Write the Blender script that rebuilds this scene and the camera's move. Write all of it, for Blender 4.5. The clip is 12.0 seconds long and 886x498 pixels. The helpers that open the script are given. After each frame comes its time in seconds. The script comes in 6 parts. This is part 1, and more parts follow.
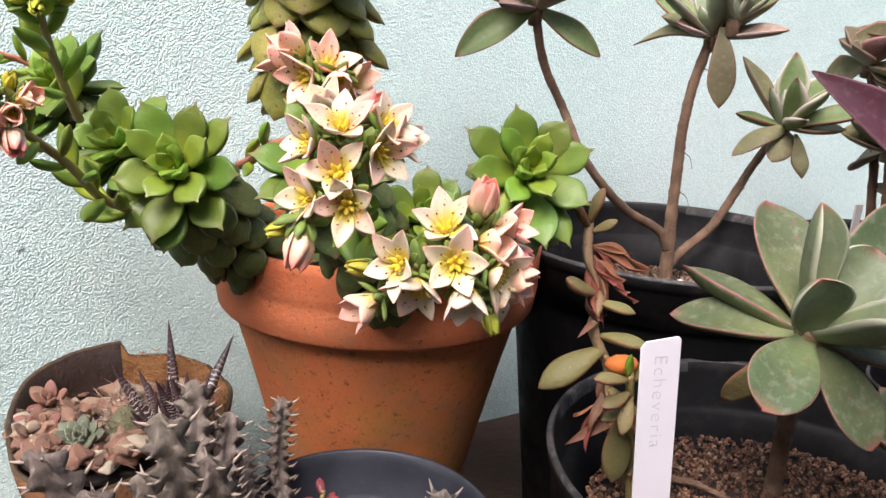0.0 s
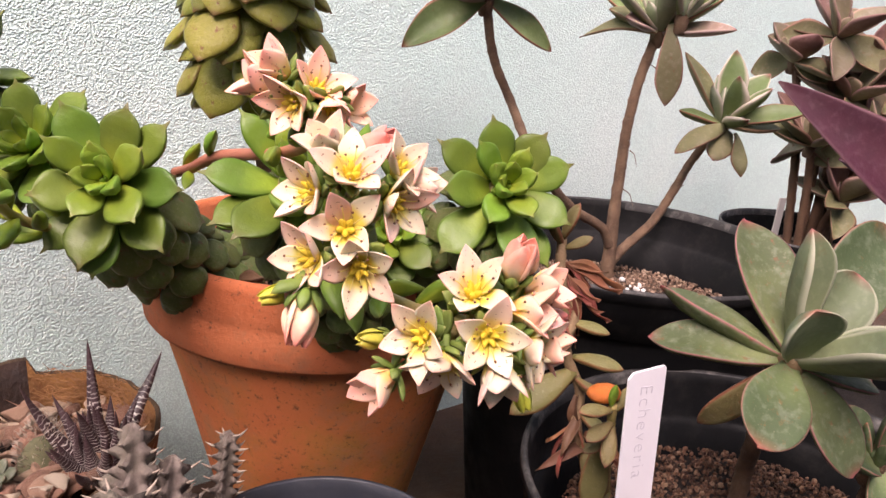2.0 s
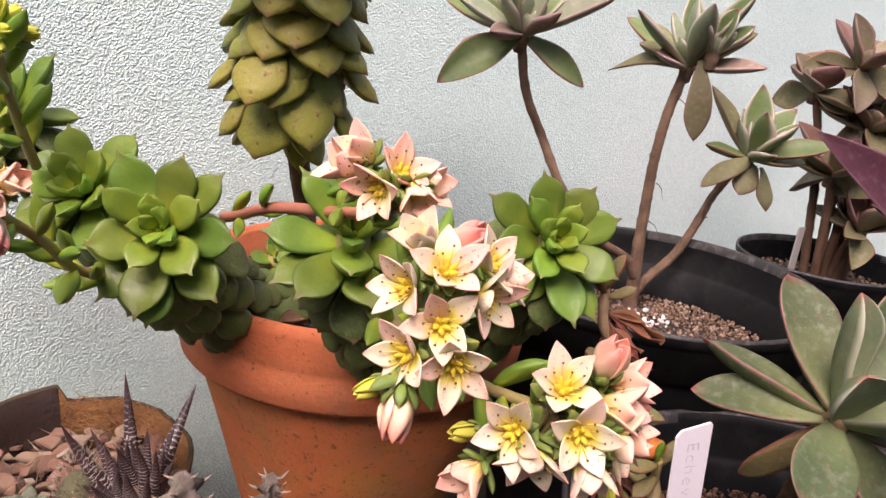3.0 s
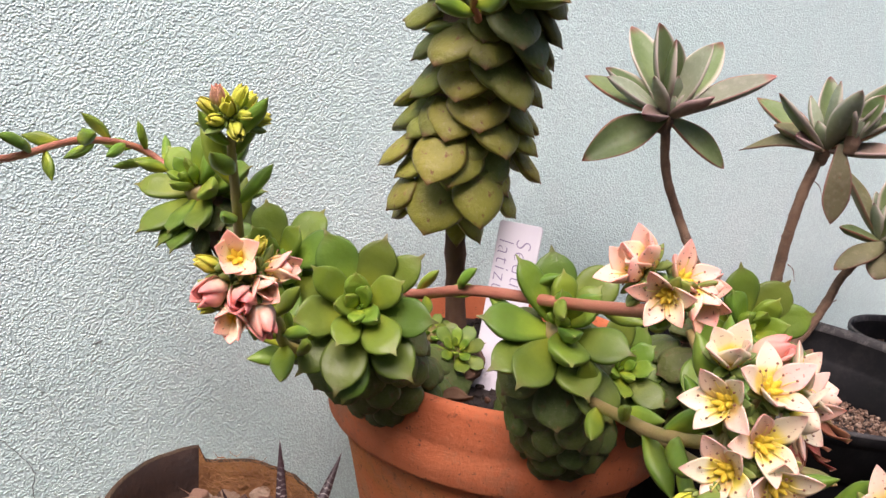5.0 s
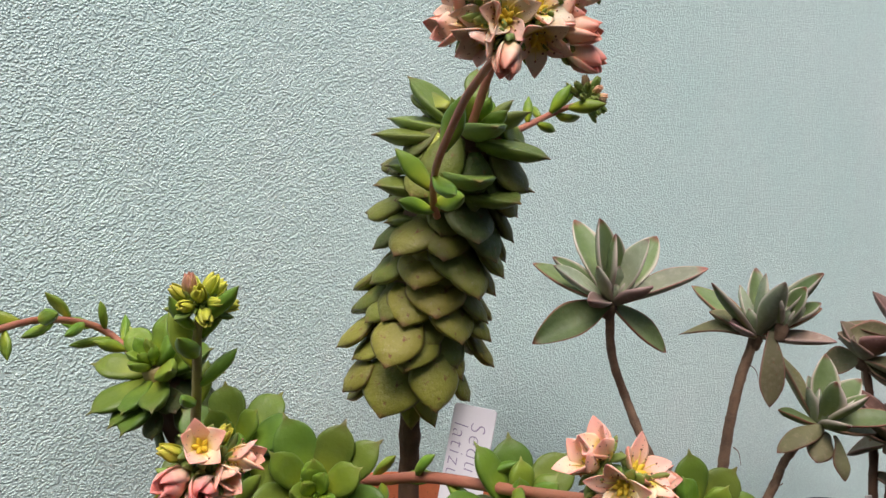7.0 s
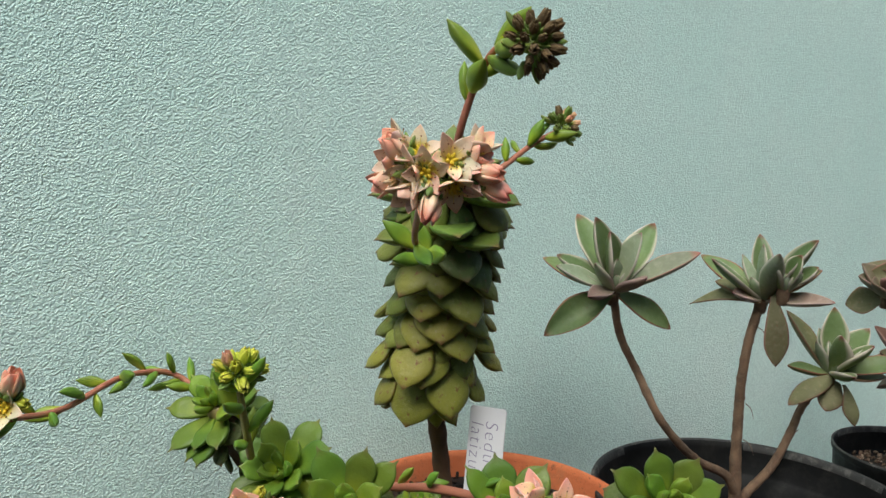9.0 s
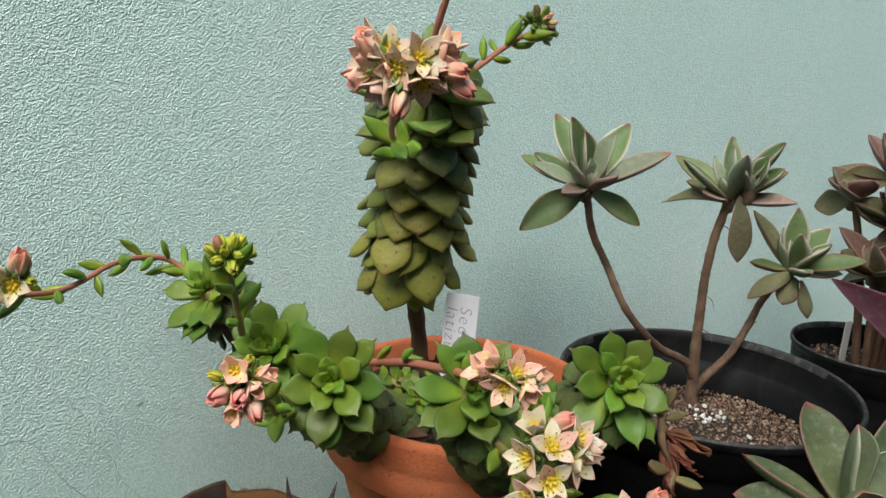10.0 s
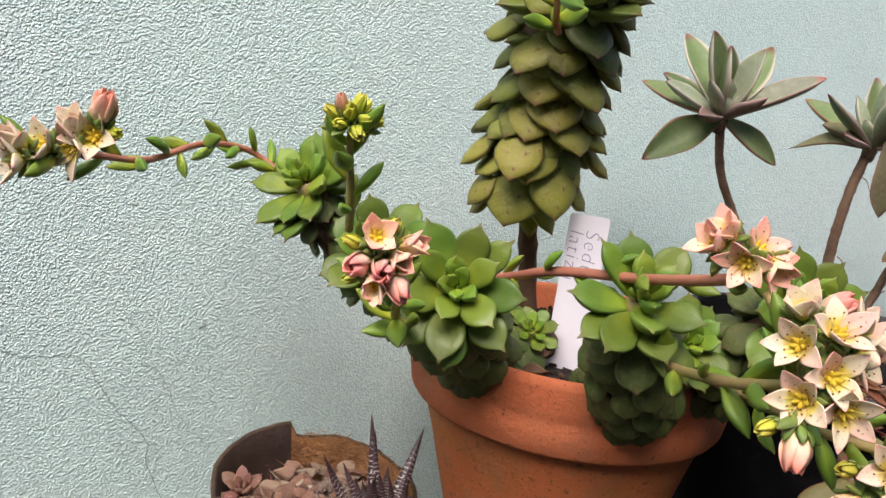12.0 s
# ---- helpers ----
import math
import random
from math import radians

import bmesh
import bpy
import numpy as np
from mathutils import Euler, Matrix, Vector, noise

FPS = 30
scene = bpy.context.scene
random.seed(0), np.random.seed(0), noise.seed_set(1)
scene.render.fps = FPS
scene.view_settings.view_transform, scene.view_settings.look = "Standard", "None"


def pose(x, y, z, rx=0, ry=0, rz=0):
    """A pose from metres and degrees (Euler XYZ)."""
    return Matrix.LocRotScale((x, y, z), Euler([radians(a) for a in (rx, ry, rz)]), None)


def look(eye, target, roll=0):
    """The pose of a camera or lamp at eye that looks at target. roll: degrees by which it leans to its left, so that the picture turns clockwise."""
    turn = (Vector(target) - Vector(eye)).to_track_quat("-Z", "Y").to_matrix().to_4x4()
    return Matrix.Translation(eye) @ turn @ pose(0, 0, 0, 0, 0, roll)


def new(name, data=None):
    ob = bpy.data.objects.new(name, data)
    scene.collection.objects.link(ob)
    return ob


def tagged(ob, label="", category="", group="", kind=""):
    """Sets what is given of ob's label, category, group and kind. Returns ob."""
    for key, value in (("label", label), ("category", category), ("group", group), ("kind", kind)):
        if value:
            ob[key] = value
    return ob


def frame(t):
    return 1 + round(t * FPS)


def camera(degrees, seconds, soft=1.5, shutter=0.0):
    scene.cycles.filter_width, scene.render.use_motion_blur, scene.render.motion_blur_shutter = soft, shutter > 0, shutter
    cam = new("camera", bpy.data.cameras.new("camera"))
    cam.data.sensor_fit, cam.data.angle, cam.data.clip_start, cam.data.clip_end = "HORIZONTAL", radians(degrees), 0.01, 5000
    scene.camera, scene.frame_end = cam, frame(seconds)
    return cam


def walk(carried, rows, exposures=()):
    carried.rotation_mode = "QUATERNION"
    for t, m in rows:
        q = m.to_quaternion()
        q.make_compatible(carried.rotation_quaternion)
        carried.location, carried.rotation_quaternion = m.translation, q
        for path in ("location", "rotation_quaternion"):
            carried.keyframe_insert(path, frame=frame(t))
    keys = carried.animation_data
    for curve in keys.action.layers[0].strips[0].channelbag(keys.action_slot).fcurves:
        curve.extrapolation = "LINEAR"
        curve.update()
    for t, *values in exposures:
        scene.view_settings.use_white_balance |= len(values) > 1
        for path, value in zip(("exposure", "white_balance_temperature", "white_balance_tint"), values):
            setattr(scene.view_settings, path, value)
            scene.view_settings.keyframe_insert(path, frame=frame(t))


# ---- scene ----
cam = camera(62.9, 12.0)
METRES, EYE, TILT, LEAN, TURN = 0.40, 0.25, -15.02, -2.75, 0.0
ROWS = [
    (0.0, 0.0, 0.0, 0.0, -0.0, 0.0, -0.0),
    (0.5, -0.0013, 0.0087, 0.0001, -0.86, -0.33, -0.14),
    (1.0, -0.0107, -0.004, 0.0102, -1.21, -0.84, 0.27),
    (1.5, -0.0388, 0.0076, 0.0351, -5.05, -1.06, 0.27),
    (2.0, -0.0634, 0.0646, 0.0509, -7.67, -2.46, 0.01),
    (2.5, -0.0877, 0.0756, 0.0796, -9.38, -3.04, -1.32),
    (2.7, -0.0969, 0.0681, 0.0929, -8.2, -3.0, -0.75),
    (4.3, -0.2088, 0.0698, 0.1175, -6.56, 0.81, -2.11),
    (4.5, -0.2252, 0.0683, 0.1242, -5.22, 0.52, -2.05),
    (5.0, -0.2561, 0.0768, 0.1236, -4.35, 1.75, -3.17),
    (5.5, -0.2762, 0.0818, 0.1281, -4.01, 3.02, -3.64),
    (6.0, -0.2816, 0.0729, 0.136, -5.65, 6.59, -3.8),
    (6.5, -0.276, 0.0613, 0.1349, -7.7, 10.98, -3.52),
    (7.0, -0.2719, 0.0466, 0.1317, -8.61, 15.57, -3.36),
    (7.2, -0.2686, 0.038, 0.1446, -7.38, 16.09, -1.99),
    (8.8, -0.1976, -0.1128, 0.2345, -2.58, 10.3, 0.89),
    (9.0, -0.1981, -0.1191, 0.2386, -1.98, 9.69, 1.35),
    (9.5, -0.1877, -0.1342, 0.2266, -0.78, 5.28, 0.53),
    (10.0, -0.1791, -0.1774, 0.2215, -2.62, 1.88, 0.62),
    (10.5, -0.1691, -0.1775, 0.1823, -2.2, -1.29, 1.3),
    (11.0, -0.1702, -0.153, 0.1392, -2.88, -1.82, 0.6),
    (11.2, -0.2116, -0.1155, 0.1295, -5.82, 1.22, 0.51),
    (11.5, -0.2771, -0.0528, 0.1091, -3.87, 2.5, -2.03),
    (12.0, -0.3201, -0.0117, 0.0962, -1.74, 2.12, -3.0),
]
EXPOSURES = [(0.0, 1.23, 6390, 21), (0.5, 1.23, 6740, 27), (1.0, 1.23, 6790, 30), (2.5, 1.07, 6930, 33), (4.5, 0.95, 6470, 30), (5.5, 0.82, 6650, 28), (6.2, 0.63, 6550, 24), (7.0, 0.45, 6450, 18), (9.0, 0.28, 6250, 3), (9.7, 0.28, 6200, 4), (10.5, 0.55, 6350, 6), (11.0, 0.74, 6450, 13), (12.0, 0.75, 6500, 20)]
walk(cam, [(t, pose(0, 0, EYE, TILT, LEAN, TURN) @ pose(METRES * x, METRES * y, METRES * z, 90 + pitch, roll, yaw)) for t, x, y, z, yaw, pitch, roll in ROWS], EXPOSURES)

# ---- world and sun: a bright overcast sky ----
world = bpy.data.worlds.new("overcast_sky")
world.use_nodes = True
scene.world = world
wn = world.node_tree
sky = wn.nodes.new("ShaderNodeTexSky")
sky.sky_type, sky.sun_disc = "NISHITA", False
SUN_UP, SUN_TURN = radians(54), radians(198)
sky.sun_elevation, sky.sun_rotation = SUN_UP, SUN_TURN
sky.air_density, sky.dust_density, sky.ozone_density = 1.0, 4.0, 1.0
wn.links.new(sky.outputs[0], wn.nodes["Background"].inputs[0])
wn.nodes["Background"].inputs[1].default_value = 0.115
sun = new("sun", bpy.data.lights.new("sun", "SUN"))
sun.data.energy, sun.data.angle, sun.data.color = 2.8, radians(40), (1.0, 0.95, 0.88)
toward = Vector((math.sin(SUN_TURN) * math.cos(SUN_UP), math.cos(SUN_TURN) * math.cos(SUN_UP), math.sin(SUN_UP)))
sun.matrix_basis = look(toward * 5, (0, 0, 0))


# ---- materials ----
class Mat:
    """A principled material with short calls for its nodes."""

    def __init__(self, name, rough=0.6, metal=0.0):
        self.m = bpy.data.materials.new(name)
        self.m.use_nodes = True
        self.t = self.m.node_tree
        self.b = self.t.nodes["Principled BSDF"]
        self.b.inputs["Roughness"].default_value = rough
        self.b.inputs["Metallic"].default_value = metal

    def n(self, kind, **kw):
        nd = self.t.nodes.new("ShaderNode" + kind)
        for k, v in kw.items():
            nd.inputs[k.replace("_", " ")].default_value = v
        return nd

    def link(self, a, b):
        self.t.links.new(a, b)

    def coords(self):
        return self.n("TexCoord").outputs["Object"]

    def noise(self, scale, detail=4.0, rough=0.6, co=None):
        nd = self.n("TexNoise", Scale=scale, Detail=detail, Roughness=rough)
        self.link(co or self.coords(), nd.inputs["Vector"])
        return nd.outputs[0]

    def ramp(self, fac, stops):
        nd = self.n("ValToRGB")
        el = nd.color_ramp.elements
        while len(el) < len(stops):
            el.new(0.5)
        for e, (p, c) in zip(el, stops):
            e.position = p
            e.color = (*c, 1) if len(c) == 3 else c
        self.link(fac, nd.inputs[0])
        return nd.outputs[0]

    def span(self, v, a, b, c=0.0, d=1.0):
        nd = self.n("MapRange")
        for i, x in enumerate((a, b, c, d)):
            nd.inputs[i + 1].default_value = x
        self.link(v, nd.inputs[0])
        return nd.outputs[0]

    def mix(self, fac, a, b, how="MIX"):
        nd = self.t.nodes.new("ShaderNodeMix")
        nd.data_type, nd.blend_type = "RGBA", how
        for s, v in ((nd.inputs[0], fac), (nd.inputs[6], a), (nd.inputs[7], b)):
            if isinstance(v, (int, float)):
                s.default_value = v
            elif isinstance(v, tuple):
                s.default_value = (*v, 1)
            else:
                self.link(v, s)
        return nd.outputs[2]

    def attr(self, name):
        nd = self.n("Attribute")
        nd.attribute_name = name
        return nd.outputs["Fac"]

    def rand(self):
        return self.n("ObjectInfo").outputs["Random"]

    def vary(self, col, amount=0.25, hue=0.03, by=None):
        """Each object a little lighter, darker or off in hue."""
        r = by or self.rand()
        nd = self.n("HueSaturation")
        self.link(self.span(r, 0, 1, 1 - amount, 1 + amount), nd.inputs["Value"])
        nd2 = self.n("Math")
        nd2.operation = "FRACT"
        nd3 = self.n("Math")
        nd3.operation = "MULTIPLY"
        nd3.inputs[1].default_value = 7.3
        self.link(r, nd3.inputs[0])
        self.link(nd3.outputs[0], nd2.inputs[0])
        self.link(self.span(nd2.outputs[0], 0, 1, 0.5 - hue, 0.5 + hue), nd.inputs["Hue"])
        self.link(col, nd.inputs["Color"])
        return nd.outputs[0]

    def bump(self, h, dist=0.001, strength=1.0, before=None):
        nd = self.n("Bump", Strength=strength, Distance=dist)
        self.link(h, nd.inputs["Height"])
        if before:
            self.link(before, nd.inputs["Normal"])
        self.link(nd.outputs[0], self.b.inputs["Normal"])
        return nd.outputs[0]

    def done(self, col):
        self.link(col, self.b.inputs["Base Color"])
        return self.m


def leaf_material(name, base, mid, tip, edge=None, edge_from=0.82, tip_from=0.95, rough=0.42, dust=0.25, bloom=(0.45, 0.5, 0.42), vary=0.18, spots=0.0, hue=0.02):
    a = Mat(name, rough)
    along, side = a.attr("along"), a.attr("side")
    col = a.ramp(along, [(0.12, base), (0.62, mid), (0.88, mid), (1.0, tuple(0.5 * (m + t) for m, t in zip(mid, tip)))])
    col = a.mix(a.span(a.noise(70, 5), 0.35, 0.75, 0, 0.55), col, tuple(c * 0.62 for c in mid))
    col = a.mix(a.span(a.noise(260, 3), 0.5, 0.8, 0, dust), col, bloom)
    if spots:
        col = a.mix(a.span(a.noise(900, 2), 0.64, 0.74, 0, spots * 0.4), col, (0.36, 0.31, 0.22))
        col = a.mix(a.span(a.noise(230, 4, 0.7), 0.6, 0.72, 0, spots * 1.2), col, (0.17, 0.085, 0.03))
    if edge:
        col = a.mix(a.span(side, edge_from, 1.0, 0, 0.9), col, edge)
    col = a.mix(a.span(along, tip_from, 1.0, 0, 0.85), col, tip)
    a.bump(a.noise(420, 4), 0.0011 if spots > 0.65 else 0.0005, 0.6 if spots > 0.65 else 0.5)
    a.link(a.span(a.noise(90, 3), 0.3, 0.7, rough - 0.1, rough + 0.2), a.b.inputs["Roughness"])
    a.b.inputs["Subsurface Weight"].default_value = 0.1
    a.b.inputs["Specular IOR Level"].default_value = 0.34
    a.b.inputs["Subsurface Radius"].default_value = (0.002, 0.003, 0.001)
    return a.done(a.vary(col, vary, hue))


def stone_material(name, stops, rough=0.85, scale=40, per_island=False, bump=0.001):
    a = Mat(name, rough)
    r = a.n("NewGeometry").outputs["Random Per Island"] if per_island else a.rand()
    col = a.ramp(r, stops)
    col = a.mix(a.span(a.noise(scale, 5), 0.3, 0.8, 0, 0.6), col, tuple(c * 0.5 for c in stops[0][1]))
    col = a.mix(a.span(a.noise(scale * 7, 4), 0.45, 0.8, 0, 0.4), col, tuple(min(1, c * 1.6) for c in stops[-1][1]))
    a.bump(a.noise(scale * 9, 6), bump, 0.8)
    return a.done(col)


def wall_material():
    a = Mat("mint_stucco", 0.7)
    co = a.coords()
    broad = a.noise(3.2, 5, 0.6, co)
    col = a.ramp(broad, [(0.3, (0.66, 0.90, 0.85)), (0.55, (0.73, 0.93, 0.885)), (0.75, (0.81, 0.94, 0.91))])
    col = a.mix(a.span(a.noise(26, 6, 0.7, co), 0.5, 0.85, 0, 0.35), col, (0.74, 0.82, 0.80))
    col = a.mix(a.span(a.noise(60, 5, 0.7, co), 0.66, 0.78, 0, 0.25), col, (0.46, 0.60, 0.58))
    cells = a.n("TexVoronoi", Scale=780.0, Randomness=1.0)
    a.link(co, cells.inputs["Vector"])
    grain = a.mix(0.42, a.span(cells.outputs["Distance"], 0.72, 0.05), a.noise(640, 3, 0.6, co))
    rough = a.span(a.noise(5, 3, 0.6, co), 0.36, 0.60, 0.85, 1.0)
    height = a.n("Math")
    height.operation = "MULTIPLY"
    a.link(grain, height.inputs[0])
    a.link(rough, height.inputs[1])
    # shade of the stucco's hollows painted into the colour, plus scattered dark pit dots
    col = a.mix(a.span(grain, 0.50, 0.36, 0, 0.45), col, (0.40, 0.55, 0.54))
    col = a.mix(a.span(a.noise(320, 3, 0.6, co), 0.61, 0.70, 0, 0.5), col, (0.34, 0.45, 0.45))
    n0 = a.bump(a.noise(300, 3, 0.6, co), 0.0014, 0.5)
    n1 = a.bump(height.outputs[0], 0.0012, 1.0, n0)
    a.bump(a.noise(30, 3, 0.5, co), 0.003, 0.2, n1)
    return a.done(col)


def terracotta_material():
    a = Mat("weathered_terracotta", 0.82)
    co = a.coords()
    col = a.ramp(a.noise(16, 6, 0.65, co), [(0.25, (0.46, 0.112, 0.038)), (0.5, (0.59, 0.160, 0.058)), (0.75, (0.64, 0.215, 0.092))])
    sep = a.n("SeparateXYZ")
    a.link(co, sep.inputs[0])
    low = a.span(sep.outputs[2], 0.118, 0.09)
    algae = a.mix(a.span(a.noise(26, 6, 0.75, co), 0.46, 0.64), (0.53, 0.168, 0.042), (0.37, 0.178, 0.027))
    wet = a.n("Math")
    wet.operation = "MULTIPLY"
    a.link(low, wet.inputs[0])
    a.link(a.span(a.noise(9, 4, 0.6, co), 0.32, 0.6, 0.2, 0.95), wet.inputs[1])
    col = a.mix(wet.outputs[0], col, algae)
    col = a.mix(a.span(a.noise(120, 5, 0.75, co), 0.62, 0.68, 0, 0.7), col, (0.12, 0.055, 0.026))
    col = a.mix(a.span(a.noise(48, 5, 0.7, co), 0.66, 0.8, 0, 0.35), col, (0.58, 0.40, 0.30))
    col = a.mix(a.span(a.noise(420, 4, 0.7, co), 0.63, 0.68, 0, 0.8), col, (0.08, 0.04, 0.02))
    grime = a.n("Math")
    grime.operation = "MULTIPLY"
    a.link(a.span(sep.outputs[2], 0.1165, 0.108, 0.12, 1.0), grime.inputs[0])
    a.link(a.span(a.noise(210, 6, 0.8, co), 0.575, 0.63, 0, 0.7), grime.inputs[1])
    col = a.mix(grime.outputs[0], col, (0.10, 0.05, 0.022))
    col = a.mix(a.span(a.noise(9, 6, 0.75, co), 0.48, 0.66, 0, 0.35), col, (0.24, 0.095, 0.04))
    col = a.mix(a.span(a.noise(34, 6, 0.75, co), 0.5, 0.66, 0, 0.5), col, (0.33, 0.165, 0.085))
    n1 = a.bump(a.noise(30, 5, 0.6, co), 0.003, 0.6)
    a.bump(a.noise(380, 5, 0.7, co), 0.0009, 0.7, n1)
    return a.done(col)


def plain_material(name, c1, c2, rough, scale=30, bump=0.0004, dust=None, dust_amount=0.3):
    a = Mat(name, rough)
    col = a.mix(a.span(a.noise(scale, 5), 0.3, 0.75), c1, c2)
    if dust:
        col = a.mix(a.span(a.noise(scale * 3.1, 6, 0.75), 0.5, 0.85, 0, dust_amount), col, dust)
    a.link(a.span(a.noise(scale * 2, 4), 0.3, 0.7, rough - 0.12, min(1, rough + 0.15)), a.b.inputs["Roughness"])
    a.bump(a.noise(scale * 12, 5), bump, 0.7)
    return a.done(col)


def petal_material(name, pink_from, fading=False):
    a = Mat(name, 0.5)
    along, side = a.attr("along"), a.attr("side")
    cream = a.ramp(along, [(0.0, (0.58, 0.47, 0.04)), (0.30, (0.67, 0.57, 0.10)), (0.46, (0.68, 0.625, 0.44)), (0.82, (0.70, 0.60, 0.45)), (1.0, (0.72, 0.40, 0.32))])
    pink = a.mix(a.span(a.noise(160, 3), 0.35, 0.7, 0.1, 0.8), (0.78, 0.54, 0.47), (0.78, 0.31, 0.31))
    col = a.mix(a.span(a.rand(), pink_from, 1.0, 0, 0.75), cream, pink)
    if fading:
        col = a.mix(a.span(a.noise(90, 4), 0.38, 0.7, 0.0, 0.6), col, (0.46, 0.30, 0.19))
    col = a.mix(a.span(side, 0.8, 1.0, 0, 0.15), col, (0.66, 0.42, 0.34))
    col = a.mix(a.span(a.noise(1300, 1, 0.4), 0.70, 0.73, 0, 0.65), col, (0.22, 0.075, 0.05))
    a.bump(a.noise(500, 3), 0.0003, 0.4)
    a.b.inputs["Subsurface Weight"].default_value = 0.8
    a.b.inputs["Subsurface Radius"].default_value = (0.006, 0.0045, 0.0035)
    return a.done(col)


def bud_material():
    a = Mat("pink_bud", 0.45)
    along = a.attr("along")
    col = a.ramp(along, [(0.0, (0.55, 0.52, 0.12)), (0.3, (0.80, 0.58, 0.38)), (0.7, (0.82, 0.41, 0.31)), (1.0, (0.79, 0.26, 0.21))])
    col = a.mix(a.span(a.noise(180, 3), 0.45, 0.7, 0, 0.6), col, (0.86, 0.70, 0.58))
    a.b.inputs["Subsurface Weight"].default_value = 0.4
    a.b.inputs["Subsurface Radius"].default_value = (0.004, 0.002, 0.0015)
    return a.done(a.vary(col, 0.12, 0.012))


M_WALL = wall_material()
M_WALLGREY = plain_material("grey_render", (0.30, 0.32, 0.34), (0.38, 0.40, 0.42), 0.9, 6, 0.002)
M_TERRA = terracotta_material()
M_FLOOR = plain_material("damp_earth_shelf", (0.028, 0.015, 0.009), (0.07, 0.036, 0.02), 0.9, 14, 0.003, (0.15, 0.085, 0.05))
M_BLACK = plain_material("black_plastic", (0.0045, 0.0047, 0.0052), (0.009, 0.0094, 0.0102), 0.5, 24, 0.0002, (0.12, 0.108, 0.095), 0.14)
M_BLACK.node_tree.nodes["Principled BSDF"].inputs["Specular IOR Level"].default_value = 0.13
M_RIM = plain_material("worn_black_rim", (0.010, 0.010, 0.0108), (0.030, 0.029, 0.028), 0.6, 34, 0.0004, (0.26, 0.245, 0.225), 0.7)
M_SLATE = plain_material("dark_grey_plastic", (0.022, 0.026, 0.036), (0.04, 0.046, 0.06), 0.5, 30, 0.0002, (0.2, 0.18, 0.16), 0.15)
M_SOIL = plain_material("dark_potting_soil", (0.010, 0.0065, 0.005), (0.036, 0.023, 0.016), 0.95, 120, 0.003, (0.16, 0.12, 0.09))
M_GRIT = stone_material("gritty_gravel", [(0.0, (0.05, 0.024, 0.014)), (0.4, (0.12, 0.062, 0.036)), (0.75, (0.22, 0.13, 0.085)), (1.0, (0.44, 0.33, 0.24))], 0.85, 120, True)
M_BARKGRIT = stone_material("bark_and_grit", [(0.0, (0.028, 0.011, 0.007)), (0.45, (0.085, 0.033, 0.017)), (0.8, (0.19, 0.082, 0.042)), (1.0, (0.38, 0.24, 0.15))], 0.9, 120, True)
M_PERLITE = plain_material("white_perlite", (0.72, 0.71, 0.68), (0.82, 0.81, 0.79), 0.9, 200, 0.001)
M_PEBBLE = stone_material("brown_pebble", [(0.0, (0.10, 0.036, 0.022)), (0.3, (0.31, 0.12, 0.07)), (0.6, (0.40, 0.18, 0.115)), (0.82, (0.50, 0.33, 0.22)), (1.0, (0.70, 0.60, 0.46))], 0.7, 90)
M_BARK = plain_material("brown_stem_bark", (0.080, 0.043, 0.025), (0.235, 0.145, 0.088), 0.8, 90, 0.0024, (0.33, 0.26, 0.18), 0.4)
M_TANSTEM = plain_material("tan_green_stem", (0.17, 0.11, 0.055), (0.30, 0.20, 0.11), 0.7, 70, 0.001, (0.3, 0.24, 0.14))
M_DARKBARK = plain_material("dark_stem_bark", (0.085, 0.042, 0.024), (0.18, 0.098, 0.056), 0.75, 90, 0.0012, (0.24, 0.16, 0.12))
M_REDSTEM = plain_material("reddish_flower_stalk", (0.36, 0.115, 0.075), (0.46, 0.19, 0.115), 0.5, 90, 0.0004, (0.3, 0.26, 0.10), 0.35)
M_GREENSTEM = plain_material("green_brown_stalk", (0.26, 0.23, 0.075), (0.36, 0.25, 0.10), 0.5, 80, 0.0004)
M_LABEL = plain_material("white_plastic_label", (0.74, 0.73, 0.78), (0.80, 0.79, 0.84), 0.4, 20, 0.0001, (0.6, 0.58, 0.6), 0.2)
M_STICK = plain_material("greyed_plastic", (0.26, 0.25, 0.24), (0.36, 0.35, 0.34), 0.5, 40)
M_INK = plain_material("faded_pencil", (0.26, 0.22, 0.36), (0.40, 0.36, 0.48), 0.7)
M_PALEINK = plain_material("pale_pencil", (0.52, 0.51, 0.58), (0.62, 0.61, 0.67), 0.7)
M_SHELL = plain_material("weathered_brown_shell", (0.10, 0.042, 0.018), (0.30, 0.135, 0.05), 0.85, 38, 0.003, (0.38, 0.22, 0.12))
# darker brown, for the shell's rim and its lower outside
M_SHELLDARK = plain_material("dark_shell_rim_and_foot", (0.035, 0.022, 0.012), (0.12, 0.072, 0.038), 0.9, 45, 0.003, (0.3, 0.24, 0.15))
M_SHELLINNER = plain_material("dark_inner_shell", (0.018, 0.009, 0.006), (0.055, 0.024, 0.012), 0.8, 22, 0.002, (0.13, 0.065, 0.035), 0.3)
M_FIBRE = plain_material("fibrous_orange_husk", (0.16, 0.065, 0.018), (0.50, 0.25, 0.085), 0.95, 46, 0.008, (0.16, 0.11, 0.045), 0.8)
M_STRAND = plain_material("coconut_fibre", (0.20, 0.085, 0.03), (0.46, 0.24, 0.10), 0.8, 60)
M_YELLOW = plain_material("yellow_stamens", (0.66, 0.44, 0.02), (0.74, 0.60, 0.05), 0.55, 400, 0.0003)
